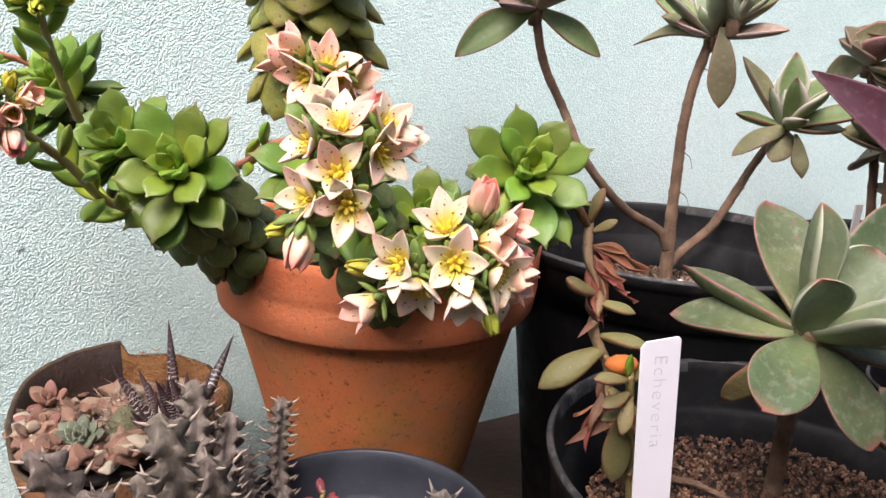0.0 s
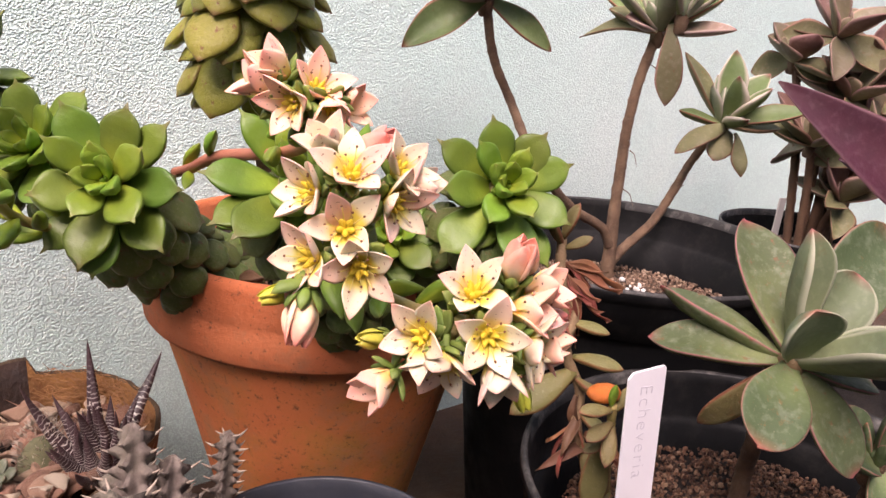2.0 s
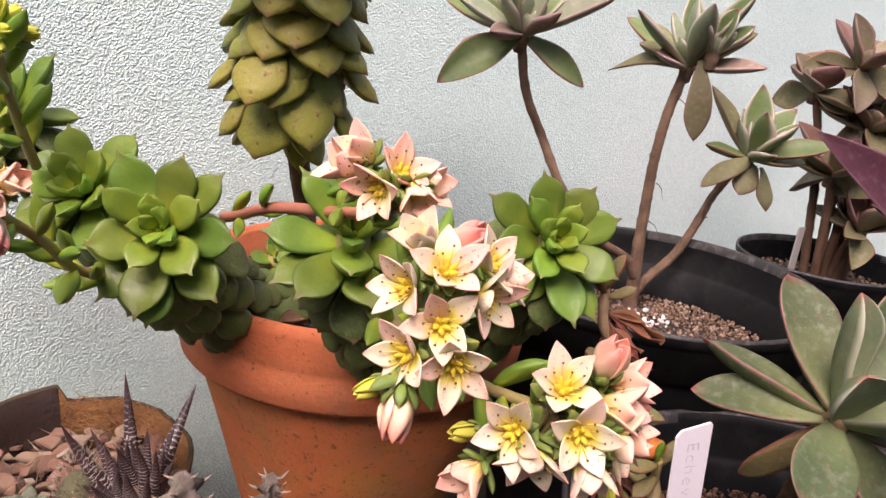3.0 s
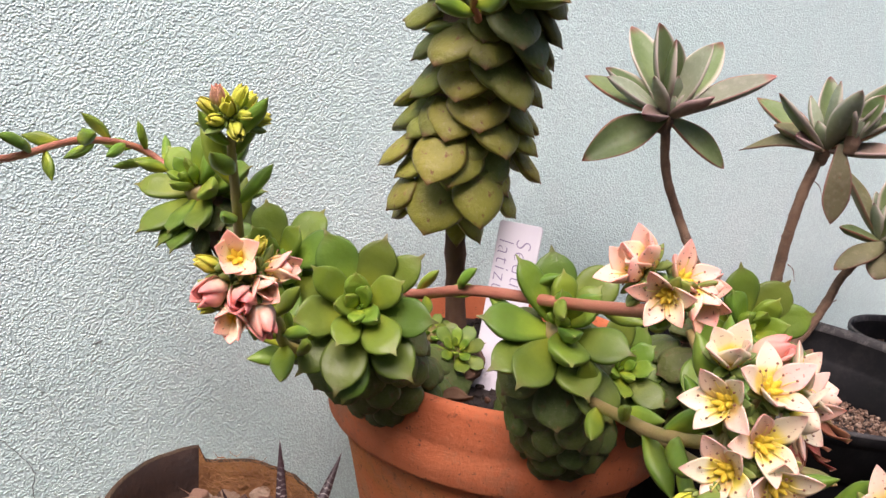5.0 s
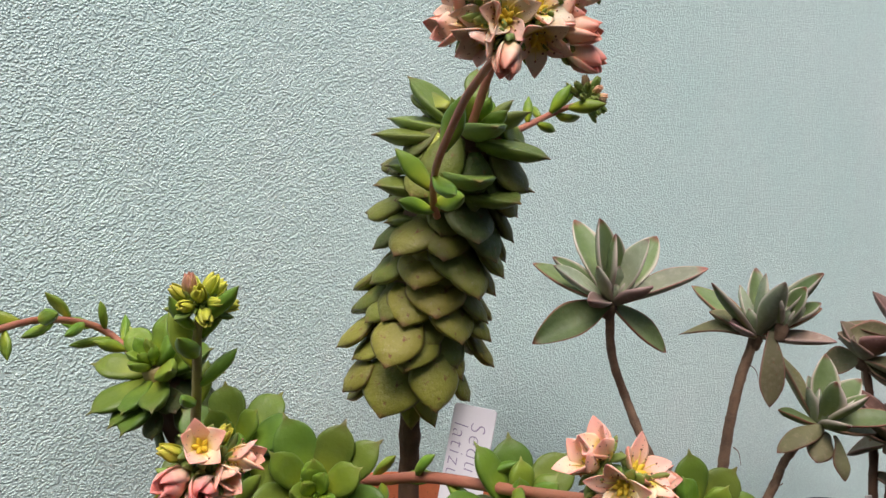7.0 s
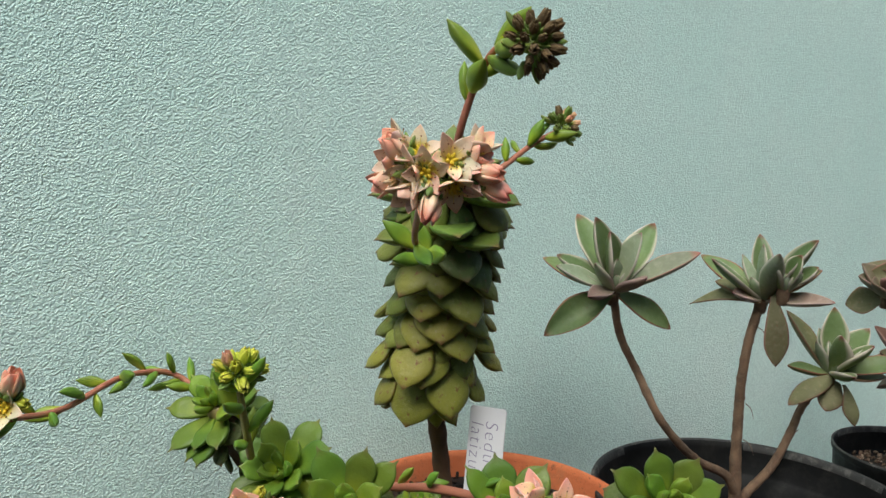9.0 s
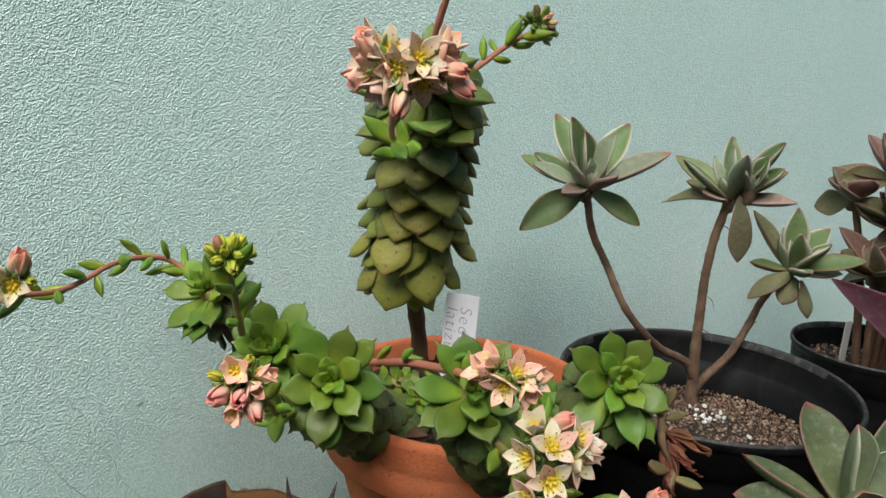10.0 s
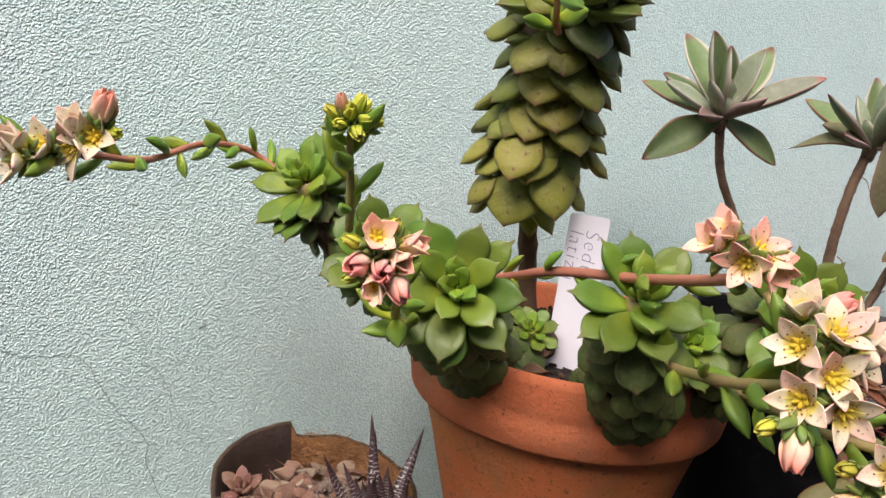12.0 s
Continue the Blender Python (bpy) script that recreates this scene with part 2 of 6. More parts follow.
M_FILAMENT = plain_material("yellow_filament", (0.66, 0.52, 0.12), (0.72, 0.62, 0.25), 0.6, 300)
M_PETAL, M_PETALPALE, M_PETALAGED = petal_material("speckled_petal", 0.62), petal_material("whitish_petal", 0.85), petal_material("fading_pink_petal", 0.25, True)
M_BUD = bud_material()


def salmon_material(name, start):
    """Cream petals, yellow at the foot, flushed with salmon pink along the middle."""
    a = Mat(name, 0.5)
    col = a.ramp(a.attr("along"), [(0.0, (0.70, 0.54, 0.04)), (0.28, (0.78, 0.64, 0.15)), (0.46, (0.88, 0.72, 0.46)), (0.8, (0.90, 0.54, 0.39)), (1.0, (0.86, 0.35, 0.29))])
    col = a.mix(a.span(a.rand(), start, 1.0, 0, 0.7), col, (0.86, 0.40, 0.36))
    col = a.mix(a.span(a.noise(180, 3), 0.4, 0.7, 0, 0.2), col, (0.88, 0.74, 0.56))
    col = a.mix(a.span(a.noise(1300, 1, 0.4), 0.71, 0.73, 0, 0.8), col, (0.13, 0.045, 0.03))
    a.b.inputs["Subsurface Weight"].default_value = 0.8
    a.b.inputs["Subsurface Radius"].default_value = (0.006, 0.0045, 0.0035)
    return a.done(col)


M_SALMON, M_ROSE = salmon_material("salmon_petal", 0.45), salmon_material("rose_petal", -0.5)
M_YBUD = leaf_material("yellow_bud", (0.30, 0.40, 0.05), (0.54, 0.55, 0.06), (0.66, 0.54, 0.09), rough=0.45, dust=0.1)
M_SEPAL = leaf_material("green_sepal", (0.18, 0.26, 0.05), (0.16, 0.23, 0.045), (0.28, 0.22, 0.06), rough=0.5, dust=0.12)
M_YOUNG = leaf_material("young_green_leaf", (0.37, 0.465, 0.030), (0.168, 0.274, 0.026), (0.20, 0.24, 0.05), edge=(0.125, 0.22, 0.026), edge_from=0.55, dust=0.06, tip_from=0.975, rough=0.38)
M_MATURE = leaf_material("mature_green_leaf", (0.31, 0.40, 0.032), (0.115, 0.187, 0.022), (0.12, 0.11, 0.03), edge=(0.085, 0.15, 0.022), edge_from=0.55, dust=0.06, bloom=(0.26, 0.33, 0.16), spots=0.12, tip_from=0.985, rough=0.40)
M_LONG = leaf_material("fresh_pointed_leaf", (0.34, 0.40, 0.05), (0.155, 0.215, 0.040), (0.16, 0.10, 0.04), edge=(0.11, 0.16, 0.028), edge_from=0.7, dust=0.12, bloom=(0.30, 0.36, 0.22), spots=0.15, tip_from=0.97, rough=0.4)
M_OLD = leaf_material("old_dusty_leaf", (0.085, 0.112, 0.022), (0.098, 0.136, 0.032), (0.13, 0.09, 0.04), edge=(0.16, 0.18, 0.07), edge_from=0.82, dust=0.3, bloom=(0.26, 0.25, 0.16), spots=0.7, rough=0.5, vary=0.28)
M_OLIVE = leaf_material("olive_scale_leaf", (0.125, 0.15, 0.026), (0.178, 0.195, 0.035), (0.14, 0.085, 0.03), edge=(0.10, 0.08, 0.022), edge_from=0.94, dust=0.3, bloom=(0.27, 0.26, 0.11), spots=0.8, rough=0.46, vary=0.22)
M_OLIVEGOLD = leaf_material("yellowed_scale_leaf", (0.185, 0.19, 0.028), (0.270, 0.260, 0.044), (0.16, 0.09, 0.03), edge=(0.12, 0.075, 0.02), edge_from=0.94, dust=0.3, bloom=(0.38, 0.33, 0.14), spots=1.1, rough=0.46, vary=0.15)
M_GREY = leaf_material("grey_green_leaf", (0.16, 0.20, 0.08), (0.066, 0.094, 0.040), (0.30, 0.07, 0.065), edge=(0.34, 0.14, 0.13), edge_from=0.94, tip_from=0.95, rough=0.55, dust=0.6, bloom=(0.20, 0.22, 0.155), spots=0.6)
M_GREYPALE = leaf_material("pale_glaucous_leaf", (0.23, 0.27, 0.13), (0.12, 0.158, 0.086), (0.34, 0.11, 0.095), edge=(0.42, 0.43, 0.32), edge_from=0.86, tip_from=0.96, rough=0.55, dust=0.35, bloom=(0.26, 0.30, 0.19), spots=0.2)
M_SHRUB = leaf_material("dusky_green_leaf", (0.22, 0.27, 0.11), (0.122, 0.185, 0.066), (0.16, 0.03, 0.03), edge=(0.62, 0.54, 0.47), edge_from=0.70, tip_from=0.9, rough=0.5, dust=0.22, bloom=(0.26, 0.34, 0.20), hue=0.01)
M_SHRUBYOUNG = leaf_material("pale_felted_leaf", (0.33, 0.37, 0.23), (0.27, 0.325, 0.215), (0.14, 0.05, 0.045), edge=(0.54, 0.48, 0.42), edge_from=0.8, tip_from=0.94, rough=0.6, dust=0.4, bloom=(0.42, 0.46, 0.37), hue=0.01)
M_SHRUBLONG = leaf_material("pink_tipped_grey_leaf", (0.24, 0.27, 0.17), (0.19, 0.20, 0.14), (0.30, 0.07, 0.07), edge=(0.42, 0.20, 0.18), edge_from=0.9, tip_from=0.88, rough=0.55, dust=0.35, bloom=(0.40, 0.40, 0.33), hue=0.01)
M_SHRUBRED = leaf_material("red_edged_green_leaf", (0.20, 0.25, 0.10), (0.112, 0.166, 0.058), (0.20, 0.04, 0.035), edge=(0.34, 0.10, 0.085), edge_from=0.86, tip_from=0.93, rough=0.5, dust=0.25, bloom=(0.24, 0.30, 0.18), spots=0.25, hue=0.01)
M_SHRUBOLD = leaf_material("brown_tinged_leaf", (0.16, 0.16, 0.08), (0.135, 0.132, 0.062), (0.14, 0.04, 0.03), edge=(0.26, 0.12, 0.09), rough=0.6, dust=0.35, bloom=(0.33, 0.27, 0.2), spots=0.5)
M_SHRUBPINK = leaf_material("pink_backed_leaf", (0.27, 0.26, 0.17), (0.27, 0.19, 0.15), (0.18, 0.05, 0.05), edge=(0.46, 0.34, 0.31), rough=0.55, dust=0.4, bloom=(0.45, 0.40, 0.36))
M_DUSKY = leaf_material("dusky_purple_leaf", (0.24, 0.22, 0.12), (0.165, 0.135, 0.088), (0.13, 0.05, 0.045), edge=(0.30, 0.17, 0.15), rough=0.55, dust=0.35, bloom=(0.31, 0.25, 0.22))
M_DUSKRED = leaf_material("wine_red_leaf", (0.17, 0.10, 0.065), (0.125, 0.06, 0.052), (0.09, 0.03, 0.03), edge=(0.26, 0.14, 0.13), rough=0.5, dust=0.3, bloom=(0.25, 0.16, 0.15))
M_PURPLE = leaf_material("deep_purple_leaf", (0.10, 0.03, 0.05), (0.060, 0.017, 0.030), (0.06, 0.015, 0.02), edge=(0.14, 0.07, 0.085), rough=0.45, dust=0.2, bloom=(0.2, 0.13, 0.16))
M_DEAD = leaf_material("withered_red_leaf", (0.13, 0.045, 0.026), (0.19, 0.060, 0.034), (0.14, 0.06, 0.035), rough=0.7, dust=0.3, bloom=(0.30, 0.17, 0.11))
M_DRY = leaf_material("dry_brown_leaf", (0.08, 0.038, 0.022), (0.13, 0.062, 0.034), (0.1, 0.06, 0.035), rough=0.6, dust=0.3, bloom=(0.22, 0.15, 0.1))
M_FADED = leaf_material("fading_olive_leaf", (0.15, 0.125, 0.045), (0.145, 0.13, 0.05), (0.2, 0.06, 0.035), edge=(0.22, 0.075, 0.04), rough=0.55, dust=0.2, bloom=(0.20, 0.15, 0.07), spots=0.7)
M_ORANGE = plain_material("orange_bud", (0.50, 0.11, 0.018), (0.60, 0.19, 0.03), 0.4, 90)
M_PINKLEAF = leaf_material("pinkish_small_leaf", (0.17, 0.085, 0.055), (0.205, 0.10, 0.072), (0.16, 0.055, 0.04), edge=(0.30, 0.18, 0.14), rough=0.5, dust=0.25, bloom=(0.32, 0.22, 0.17))
M_BLUE = leaf_material("bluish_green_leaf", (0.14, 0.155, 0.09), (0.105, 0.125, 0.082), (0.16, 0.10, 0.07), edge=(0.30, 0.33, 0.25), edge_from=0.8, rough=0.5, dust=0.25, bloom=(0.24, 0.26, 0.21))


def zebra_material():
    a = Mat("white_banded_dark_leaf", 0.45)
    along = a.attr("along")
    w = a.n("Math")
    w.operation = "SINE"
    k = a.n("Math")
    k.operation = "MULTIPLY_ADD"
    k.inputs[1].default_value = 150.0
    a.link(along, k.inputs[0])
    a.link(a.span(a.noise(260, 2), 0, 1, -6, 6), k.inputs[2])
    a.link(k.outputs[0], w.inputs[0])
    col = a.mix(a.span(a.noise(40, 4), 0.3, 0.7), (0.030, 0.014, 0.018), (0.062, 0.030, 0.034))
    bands = a.n("Math")
    bands.operation = "MULTIPLY"
    a.link(a.span(w.outputs[0], 0.62, 0.9), bands.inputs[0])
    a.link(a.span(along, 0.85, 0.5, 0.05, 1.0), bands.inputs[1])
    col = a.mix(bands.outputs[0], col, (0.58, 0.55, 0.50))
    return a.done(col)


def spiny_material():
    a = Mat("grey_spiny_stem", 0.7)
    col = a.ramp(a.noise(75, 6, 0.65), [(0.3, (0.044, 0.032, 0.026)), (0.46, (0.135, 0.105, 0.088)), (0.70, (0.32, 0.265, 0.225))])
    col = a.mix(a.span(a.noise(30, 4), 0.5, 0.75, 0, 0.5), col, (0.17, 0.18, 0.11))
    a.bump(a.noise(260, 6, 0.7), 0.0016, 0.9)
    return a.done(col)


M_ZEBRA = zebra_material()
M_SPINY = spiny_material()
M_THORN = plain_material("pale_thorn", (0.32, 0.25, 0.20), (0.46, 0.39, 0.31), 0.6, 90)
M_CACTUS = plain_material("hairy_green_cactus", (0.07, 0.08, 0.035), (0.18, 0.17, 0.09), 0.8, 160, 0.003, (0.36, 0.28, 0.18), 0.6)
M_HIBUD = plain_material("dried_brown_bud", (0.085, 0.055, 0.022), (0.25, 0.16, 0.07), 0.8, 120, 0.001)
M_CRACK = plain_material("dark_crack", (0.14, 0.18, 0.17), (0.28, 0.35, 0.33), 0.95, 160)


# ---- shapes ----
class Geo:
    """Collects pieces of one mesh, with a material slot and two leaf coordinates for each."""

    def __init__(self):
        self.v, self.f, self.mi, self.al, self.sd, self.n = [], [], [], [], [], 0

    def add(self, v, f, m=None, mi=0, al=None, sd=None):
        v = np.asarray(v, float)
        if m is not None:
            a = np.array(m)
            v = v @ a[:3, :3].T + a[:3, 3]
        self.v.append(v)
        self.f += [tuple(i + self.n for i in q) for q in f]
        self.mi += [mi] * len(f)
        self.al.append(np.zeros(len(v)) if al is None else al)
        self.sd.append(np.zeros(len(v)) if sd is None else sd)
        self.n += len(v)
        return self

    def mesh(self, name, mats, smooth=True):
        me = bpy.data.meshes.new(name)
        me.from_pydata(np.concatenate(self.v).tolist(), [], self.f)
        for m in mats if isinstance(mats, (list, tuple)) else [mats]:
            me.materials.append(m)
        me.polygons.foreach_set("material_index", self.mi)
        me.polygons.foreach_set("use_smooth", [smooth] * len(self.f))
        for key, data in (("along", self.al), ("side", self.sd)):
            at = me.attributes.new(key, "FLOAT", "POINT")
            at.data.foreach_set("value", np.concatenate(data).astype(np.float32))
        me.update()
        return me


def rings(pts):
    """Faces of a closed tube of rings, with both ends capped: pts has the shape rings x around x 3."""
    n, m = pts.shape[:2]
    f = [(i * m + j, i * m + (j + 1) % m, (i + 1) * m + (j + 1) % m, (i + 1) * m + j) for i in range(n - 1) for j in range(m)]
    f += [tuple(range(m))[::-1], tuple((n - 1) * m + j for j in range(m))]
    return pts.reshape(-1, 3), f


def leaf_shape(L, W, T, peak=0.62, full=0.8, base=0.35, point=1.6, cup=0.15, bend=0.0, tip=0.0, fold=0.0, nl=12, m=10, wav=0.0, seed=0):
    """A fleshy leaf along +Y, its upper face to +Z. peak: where it is widest; point: how pointed the end is; tip: a small spike."""
    rg = np.random.RandomState(seed)
    u = 1 - (1 - np.linspace(0, 1, nl)) ** 1.25
    w = np.where(u < peak, base + (1 - base) * np.sin(np.clip(u / peak, 0, 1) * math.pi / 2) ** 1.2, np.clip(1 - (np.clip(u - peak, 0, 1) / (1 - peak)) ** point, 0, 1) ** full)
    w = np.maximum(w, 0.02)
    if tip:
        u[-2], w[-2] = 0.993, min(0.15, 0.6 * w[-3])
    th = T * (0.75 + 0.25 * np.sin(u * math.pi)) * np.clip((1 - u) * 5, 0.08, 1) ** 0.6
    ph = np.linspace(0, 2 * math.pi, m, endpoint=False)
    pts, al, sd = np.zeros((nl, m, 3)), np.zeros((nl, m)), np.zeros((nl, m))
    p1, p2 = rg.rand(2) * 6
    for i in range(nl):
        c, s = np.cos(ph), np.sin(ph)
        hw = W / 2 * w[i]
        x = hw * c
        z = np.where(s > 0, 0.45, 0.75) * s * min(th[i], hw * 1.4) + (cup * c * c + fold * np.abs(c)) * hw
        z = z + bend * L * u[i] ** 2 + wav * L * (np.sin(p1 + 5 * u[i]) * c + 0.5 * np.sin(p2 + 9 * u[i]))
        pts[i] = np.stack([x, np.full(m, L * u[i] * (1 - 0.25 * abs(bend) * u[i])), z], -1)
        al[i], sd[i] = u[i], np.abs(c)
    if tip:
        pts[-1, :, 1] += tip * L
    v, f = rings(pts)
    return v, f, al.ravel(), sd.ravel()


def leaf_mesh(name, mat, **kw):
    v, f, al, sd = leaf_shape(**kw)
    return Geo().add(v, f, al=al, sd=sd).mesh(name, mat)


def spline(pts, n):
    """A smooth line through the points."""
    p = [Vector(q) for q in pts]
    p = [2 * p[0] - p[1], *p, 2 * p[-1] - p[-2]]
    out, seg = [], len(pts) - 1
    for k in range(n):
        s = k / (n - 1) * seg
        i = min(int(s), seg - 1)
        t = s - i
        a, b, c, d = p[i : i + 4]
        out.append(0.5 * (2 * b + (c - a) * t + (2 * a - 5 * b + 4 * c - d) * t * t + (3 * b - a - 3 * c + d) * t**3))
    return out


def tube(pts, radii, n=24, m=8, rough=0.0, seed=0, bumps=0):
    """A rounded stem along the points, its radius going through radii."""
    rg = np.random.RandomState(seed)
    line = spline(pts, n)
    out = np.zeros((n, m, 3))
    ref = Vector((0.31, 0.2, 0.93))
    for i, q in enumerate(line):
        t = (line[min(i + 1, n - 1)] - line[max(i - 1, 0)]).normalized()
        u = t.cross(ref).normalized()
        v = t.cross(u)
        r = np.interp(i / (n - 1), np.linspace(0, 1, len(radii)), radii)
        if bumps and i % bumps == 0:
            r *= 1.09
        for j in range(m):
            a = 2 * math.pi * j / m
            rr = r * (1 + rough * (rg.rand() - 0.5))
            out[i, j] = q + (u * math.cos(a) + v * math.sin(a)) * rr
    return rings(out)


def lathe(profile, n=64, wob=0.0, seed=0):
    """A turned shape from (radius, height) pairs; wob makes it a little uneven."""
    rg = np.random.RandomState(seed)
    a = np.linspace(0, 2 * math.pi, n, endpoint=False)
    p1, p2, p3 = rg.rand(3) * 6
    g = 1 + wob * (np.sin(2 * a + p1) + 0.6 * np.sin(3 * a + p2) + 0.3 * np.sin(7 * a + p3))
    pts = np.array([[(r * g[j] * math.cos(a[j]), r * g[j] * math.sin(a[j]), z + 0.3 * wob * r * math.sin(3 * a[j] + p3)) for j in range(n)] for r, z in profile])
    v, f = rings(pts)
    return v, [q[::-1] for q in f]


def stone_shape(seed, rough=0.3, sub=1):
    bm = bmesh.new()
    bmesh.ops.create_icosphere(bm, subdivisions=sub, radius=1.0)
    v = np.array([q.co[:] for q in bm.verts])
    f = [tuple(x.index for x in q.verts) for q in bm.faces]
    bm.free()
    rg = np.random.RandomState(seed)
    v = v * (1 + rough * (rg.rand(len(v), 1) - 0.5) * 1.4)
    return v * np.array([1.0, 0.65 + 0.3 * rg.rand(), 0.5 + 0.35 * rg.rand()]), f


def chip_shape(seed):
    """An angular stone chip: a bevelled hull of random points."""
    rg = random.Random(seed)
    bm = bmesh.new()
    for i in range(11):
        d = Vector((rg.gauss(0, 1), rg.gauss(0, 1), rg.gauss(0, 1))).normalized()
        bm.verts.new((d.x * rg.uniform(0.85, 1.1), d.y * rg.uniform(0.6, 0.9), d.z * rg.uniform(0.4, 0.65)))
    hull = bmesh.ops.convex_hull(bm, input=bm.verts[:])
    bmesh.ops.delete(bm, geom=[q for q in hull["geom_interior"] if isinstance(q, bmesh.types.BMVert)], context="VERTS")
    bmesh.ops.bevel(bm, geom=bm.edges[:], offset=0.09, segments=1, affect="EDGES")
    bm.verts.index_update()
    v = np.array([q.co[:] for q in bm.verts])
    f = [tuple(x.index for x in q.verts) for q in bm.faces]
    bm.free()
    return v, f


WM = {}
GROUND = -0.075


def thing(name, at, label, category, group="", kind=""):
    ob = new(name)
    ob.matrix_basis = WM[ob] = Matrix.Translation(at)
    ob.empty_display_size = 0.02
    return tagged(ob, label, category, group, kind)


def solid(name, me, at, label, category, group="", kind=""):
    """A thing that is one mesh itself, given in its own coordinates."""
    ob = new(name, me)
    ob.matrix_basis = WM[ob] = at if isinstance(at, Matrix) else Matrix.Translation(at)
    return tagged(ob, label, category, group, kind)


def part(name, me, parent, m=None, label=""):
    """A part under a thing or a part; m is its pose in the world, or none for a mesh in world coordinates."""
    ob = new(name, me)
    ob.parent = parent
    w = m or Matrix()
    WM[ob] = w
    ob.matrix_basis = WM[parent].inverted() @ w
    return tagged(ob, label)


def along(base, way, up, scale=1.0, twist=0.0):
    """The pose of a leaf at base that points along way, its upper face towards up."""
    y = Vector(way).normalized()
    z = Vector(up) - y * Vector(up).dot(y)
    z = z.normalized() if z.length > 1e-5 else y.orthogonal().normalized()
    x = y.cross(z)
    m = Matrix((x, y, z)).transposed().to_4x4()
    s = scale if isinstance(scale, tuple) else (scale,) * 3
    return Matrix.Translation(base) @ m @ pose(0, 0, 0, 0, twist, 0) @ Matrix.Diagonal((*s, 1))


def axis_frame(c, axis, spin=0.0):
    q = Vector(axis).normalized().to_track_quat("Z", "Y").to_matrix().to_4x4()
    return Matrix.Translation(c) @ q @ pose(0, 0, 0, 0, 0, spin)


GOLD = 137.508


# ---- the setting ----
WALL_TURN = 29.55
WALL_AT = (-0.253, 0.4315, 0.0)
wall_pose = pose(*WALL_AT, 0, 0, WALL_TURN)


def box_geo(x0, x1, y0, y1, z0, z1, b=0.0):
    bm = bmesh.new()
    bmesh.ops.create_cube(bm, size=1.0)
    for q in bm.verts:
        q.co = Vector((x0 + (q.co.x + 0.5) * (x1 - x0), y0 + (q.co.y + 0.5) * (y1 - y0), z0 + (q.co.z + 0.5) * (z1 - z0)))
    if b:
        bmesh.ops.bevel(bm, geom=bm.edges[:], offset=b, segments=2, profile=0.6, affect="EDGES")
    v = np.array([q.co[:] for q in bm.verts])
    bm.verts.index_update()
    f = [tuple(x.index for x in q.verts) for q in bm.faces]
    bm.free()
    return v, f


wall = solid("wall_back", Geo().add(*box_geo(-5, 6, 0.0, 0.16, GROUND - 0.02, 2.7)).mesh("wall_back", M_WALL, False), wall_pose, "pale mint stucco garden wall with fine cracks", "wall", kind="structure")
solid("ground", Geo().add(*box_geo(-60, 60, -60, 60, -0.3, GROUND)).mesh("ground", M_FLOOR, False), (0, 0, 0), "dark brown earth ground along the wall", "ground", kind="structure")

# unseen wall added behind the camera, keeps low sky light off the plants
solid("wall_front", Geo().add(*box_geo(-6, 6, -0.2, 0.0, GROUND - 0.02, 2.9)).mesh("wall_front", M_WALLGREY, False), pose(0.9, -1.7, 0, 0, 0, WALL_TURN), "plain grey wall added out of view to block low sky light", "wall", kind="structure")


# low unseen wall added on the left, blocks sky light so the stucco darkens there
solid("wall_side", Geo().add(*box_geo(-0.12, 0.0, -1.5, 0.0, GROUND - 0.02, 0.85)).mesh("wall_side", M_WALLGREY, False), wall_pose @ pose(-1.0, -0.002, 0), "low plain grey wall added out of view to dim the left side", "wall", kind="structure")


def crack(line, r=0.0003, seed=0):
    pts = [Vector((x, 0, z)) for x, z in line]
    rg = random.Random(seed)
    fine = [wall_pose @ (q + Vector((rg.uniform(-1, 1) * 0.0007, -0.0001, rg.uniform(-1, 1) * 0.0007))) for q in spline(pts, 4 * len(pts))]
    part("crack", Geo().add(*tube(fine, [r, r * 0.8, r * 1.2, r * 0.6], len(fine) * 2, 5)).mesh("crack", M_CRACK), wall, None, "thin dark hairline crack")


crack([(-0.107, 0.1165), (-0.0975, 0.1125), (-0.0866, 0.1109), (-0.0735, 0.1110), (-0.0651, 0.104), (-0.0613, 0.094), (-0.0529, 0.078), (-0.0454, 0.068), (-0.0345, 0.053), (-0.0323, 0.046), (-0.0334, 0.039), (-0.0305, 0.026), (-0.0249, 0.012), (-0.0201, 0.001), (-0.0166, -0.014)], 0.0002, 1)
crack([(-0.0448, 0.130), (-0.0372, 0.1205), (-0.0343, 0.108), (-0.0366, 0.1015), (-0.0290, 0.0965), (-0.0218, 0.085), (-0.0150, 0.065), (-0.0069, 0.054), (0.0001, 0.044)], 0.00011, 2)
part("chip", Geo().add(stone_shape(5, 0.5, 1)[0] * np.array([0.0032, 0.0006, 0.0014]), stone_shape(5, 0.5, 1)[1]).mesh("chip", M_CRACK), wall, wall_pose @ pose(-0.0014, 0, 0.1218, 0, -25, 0), "small dark chip in the stucco")


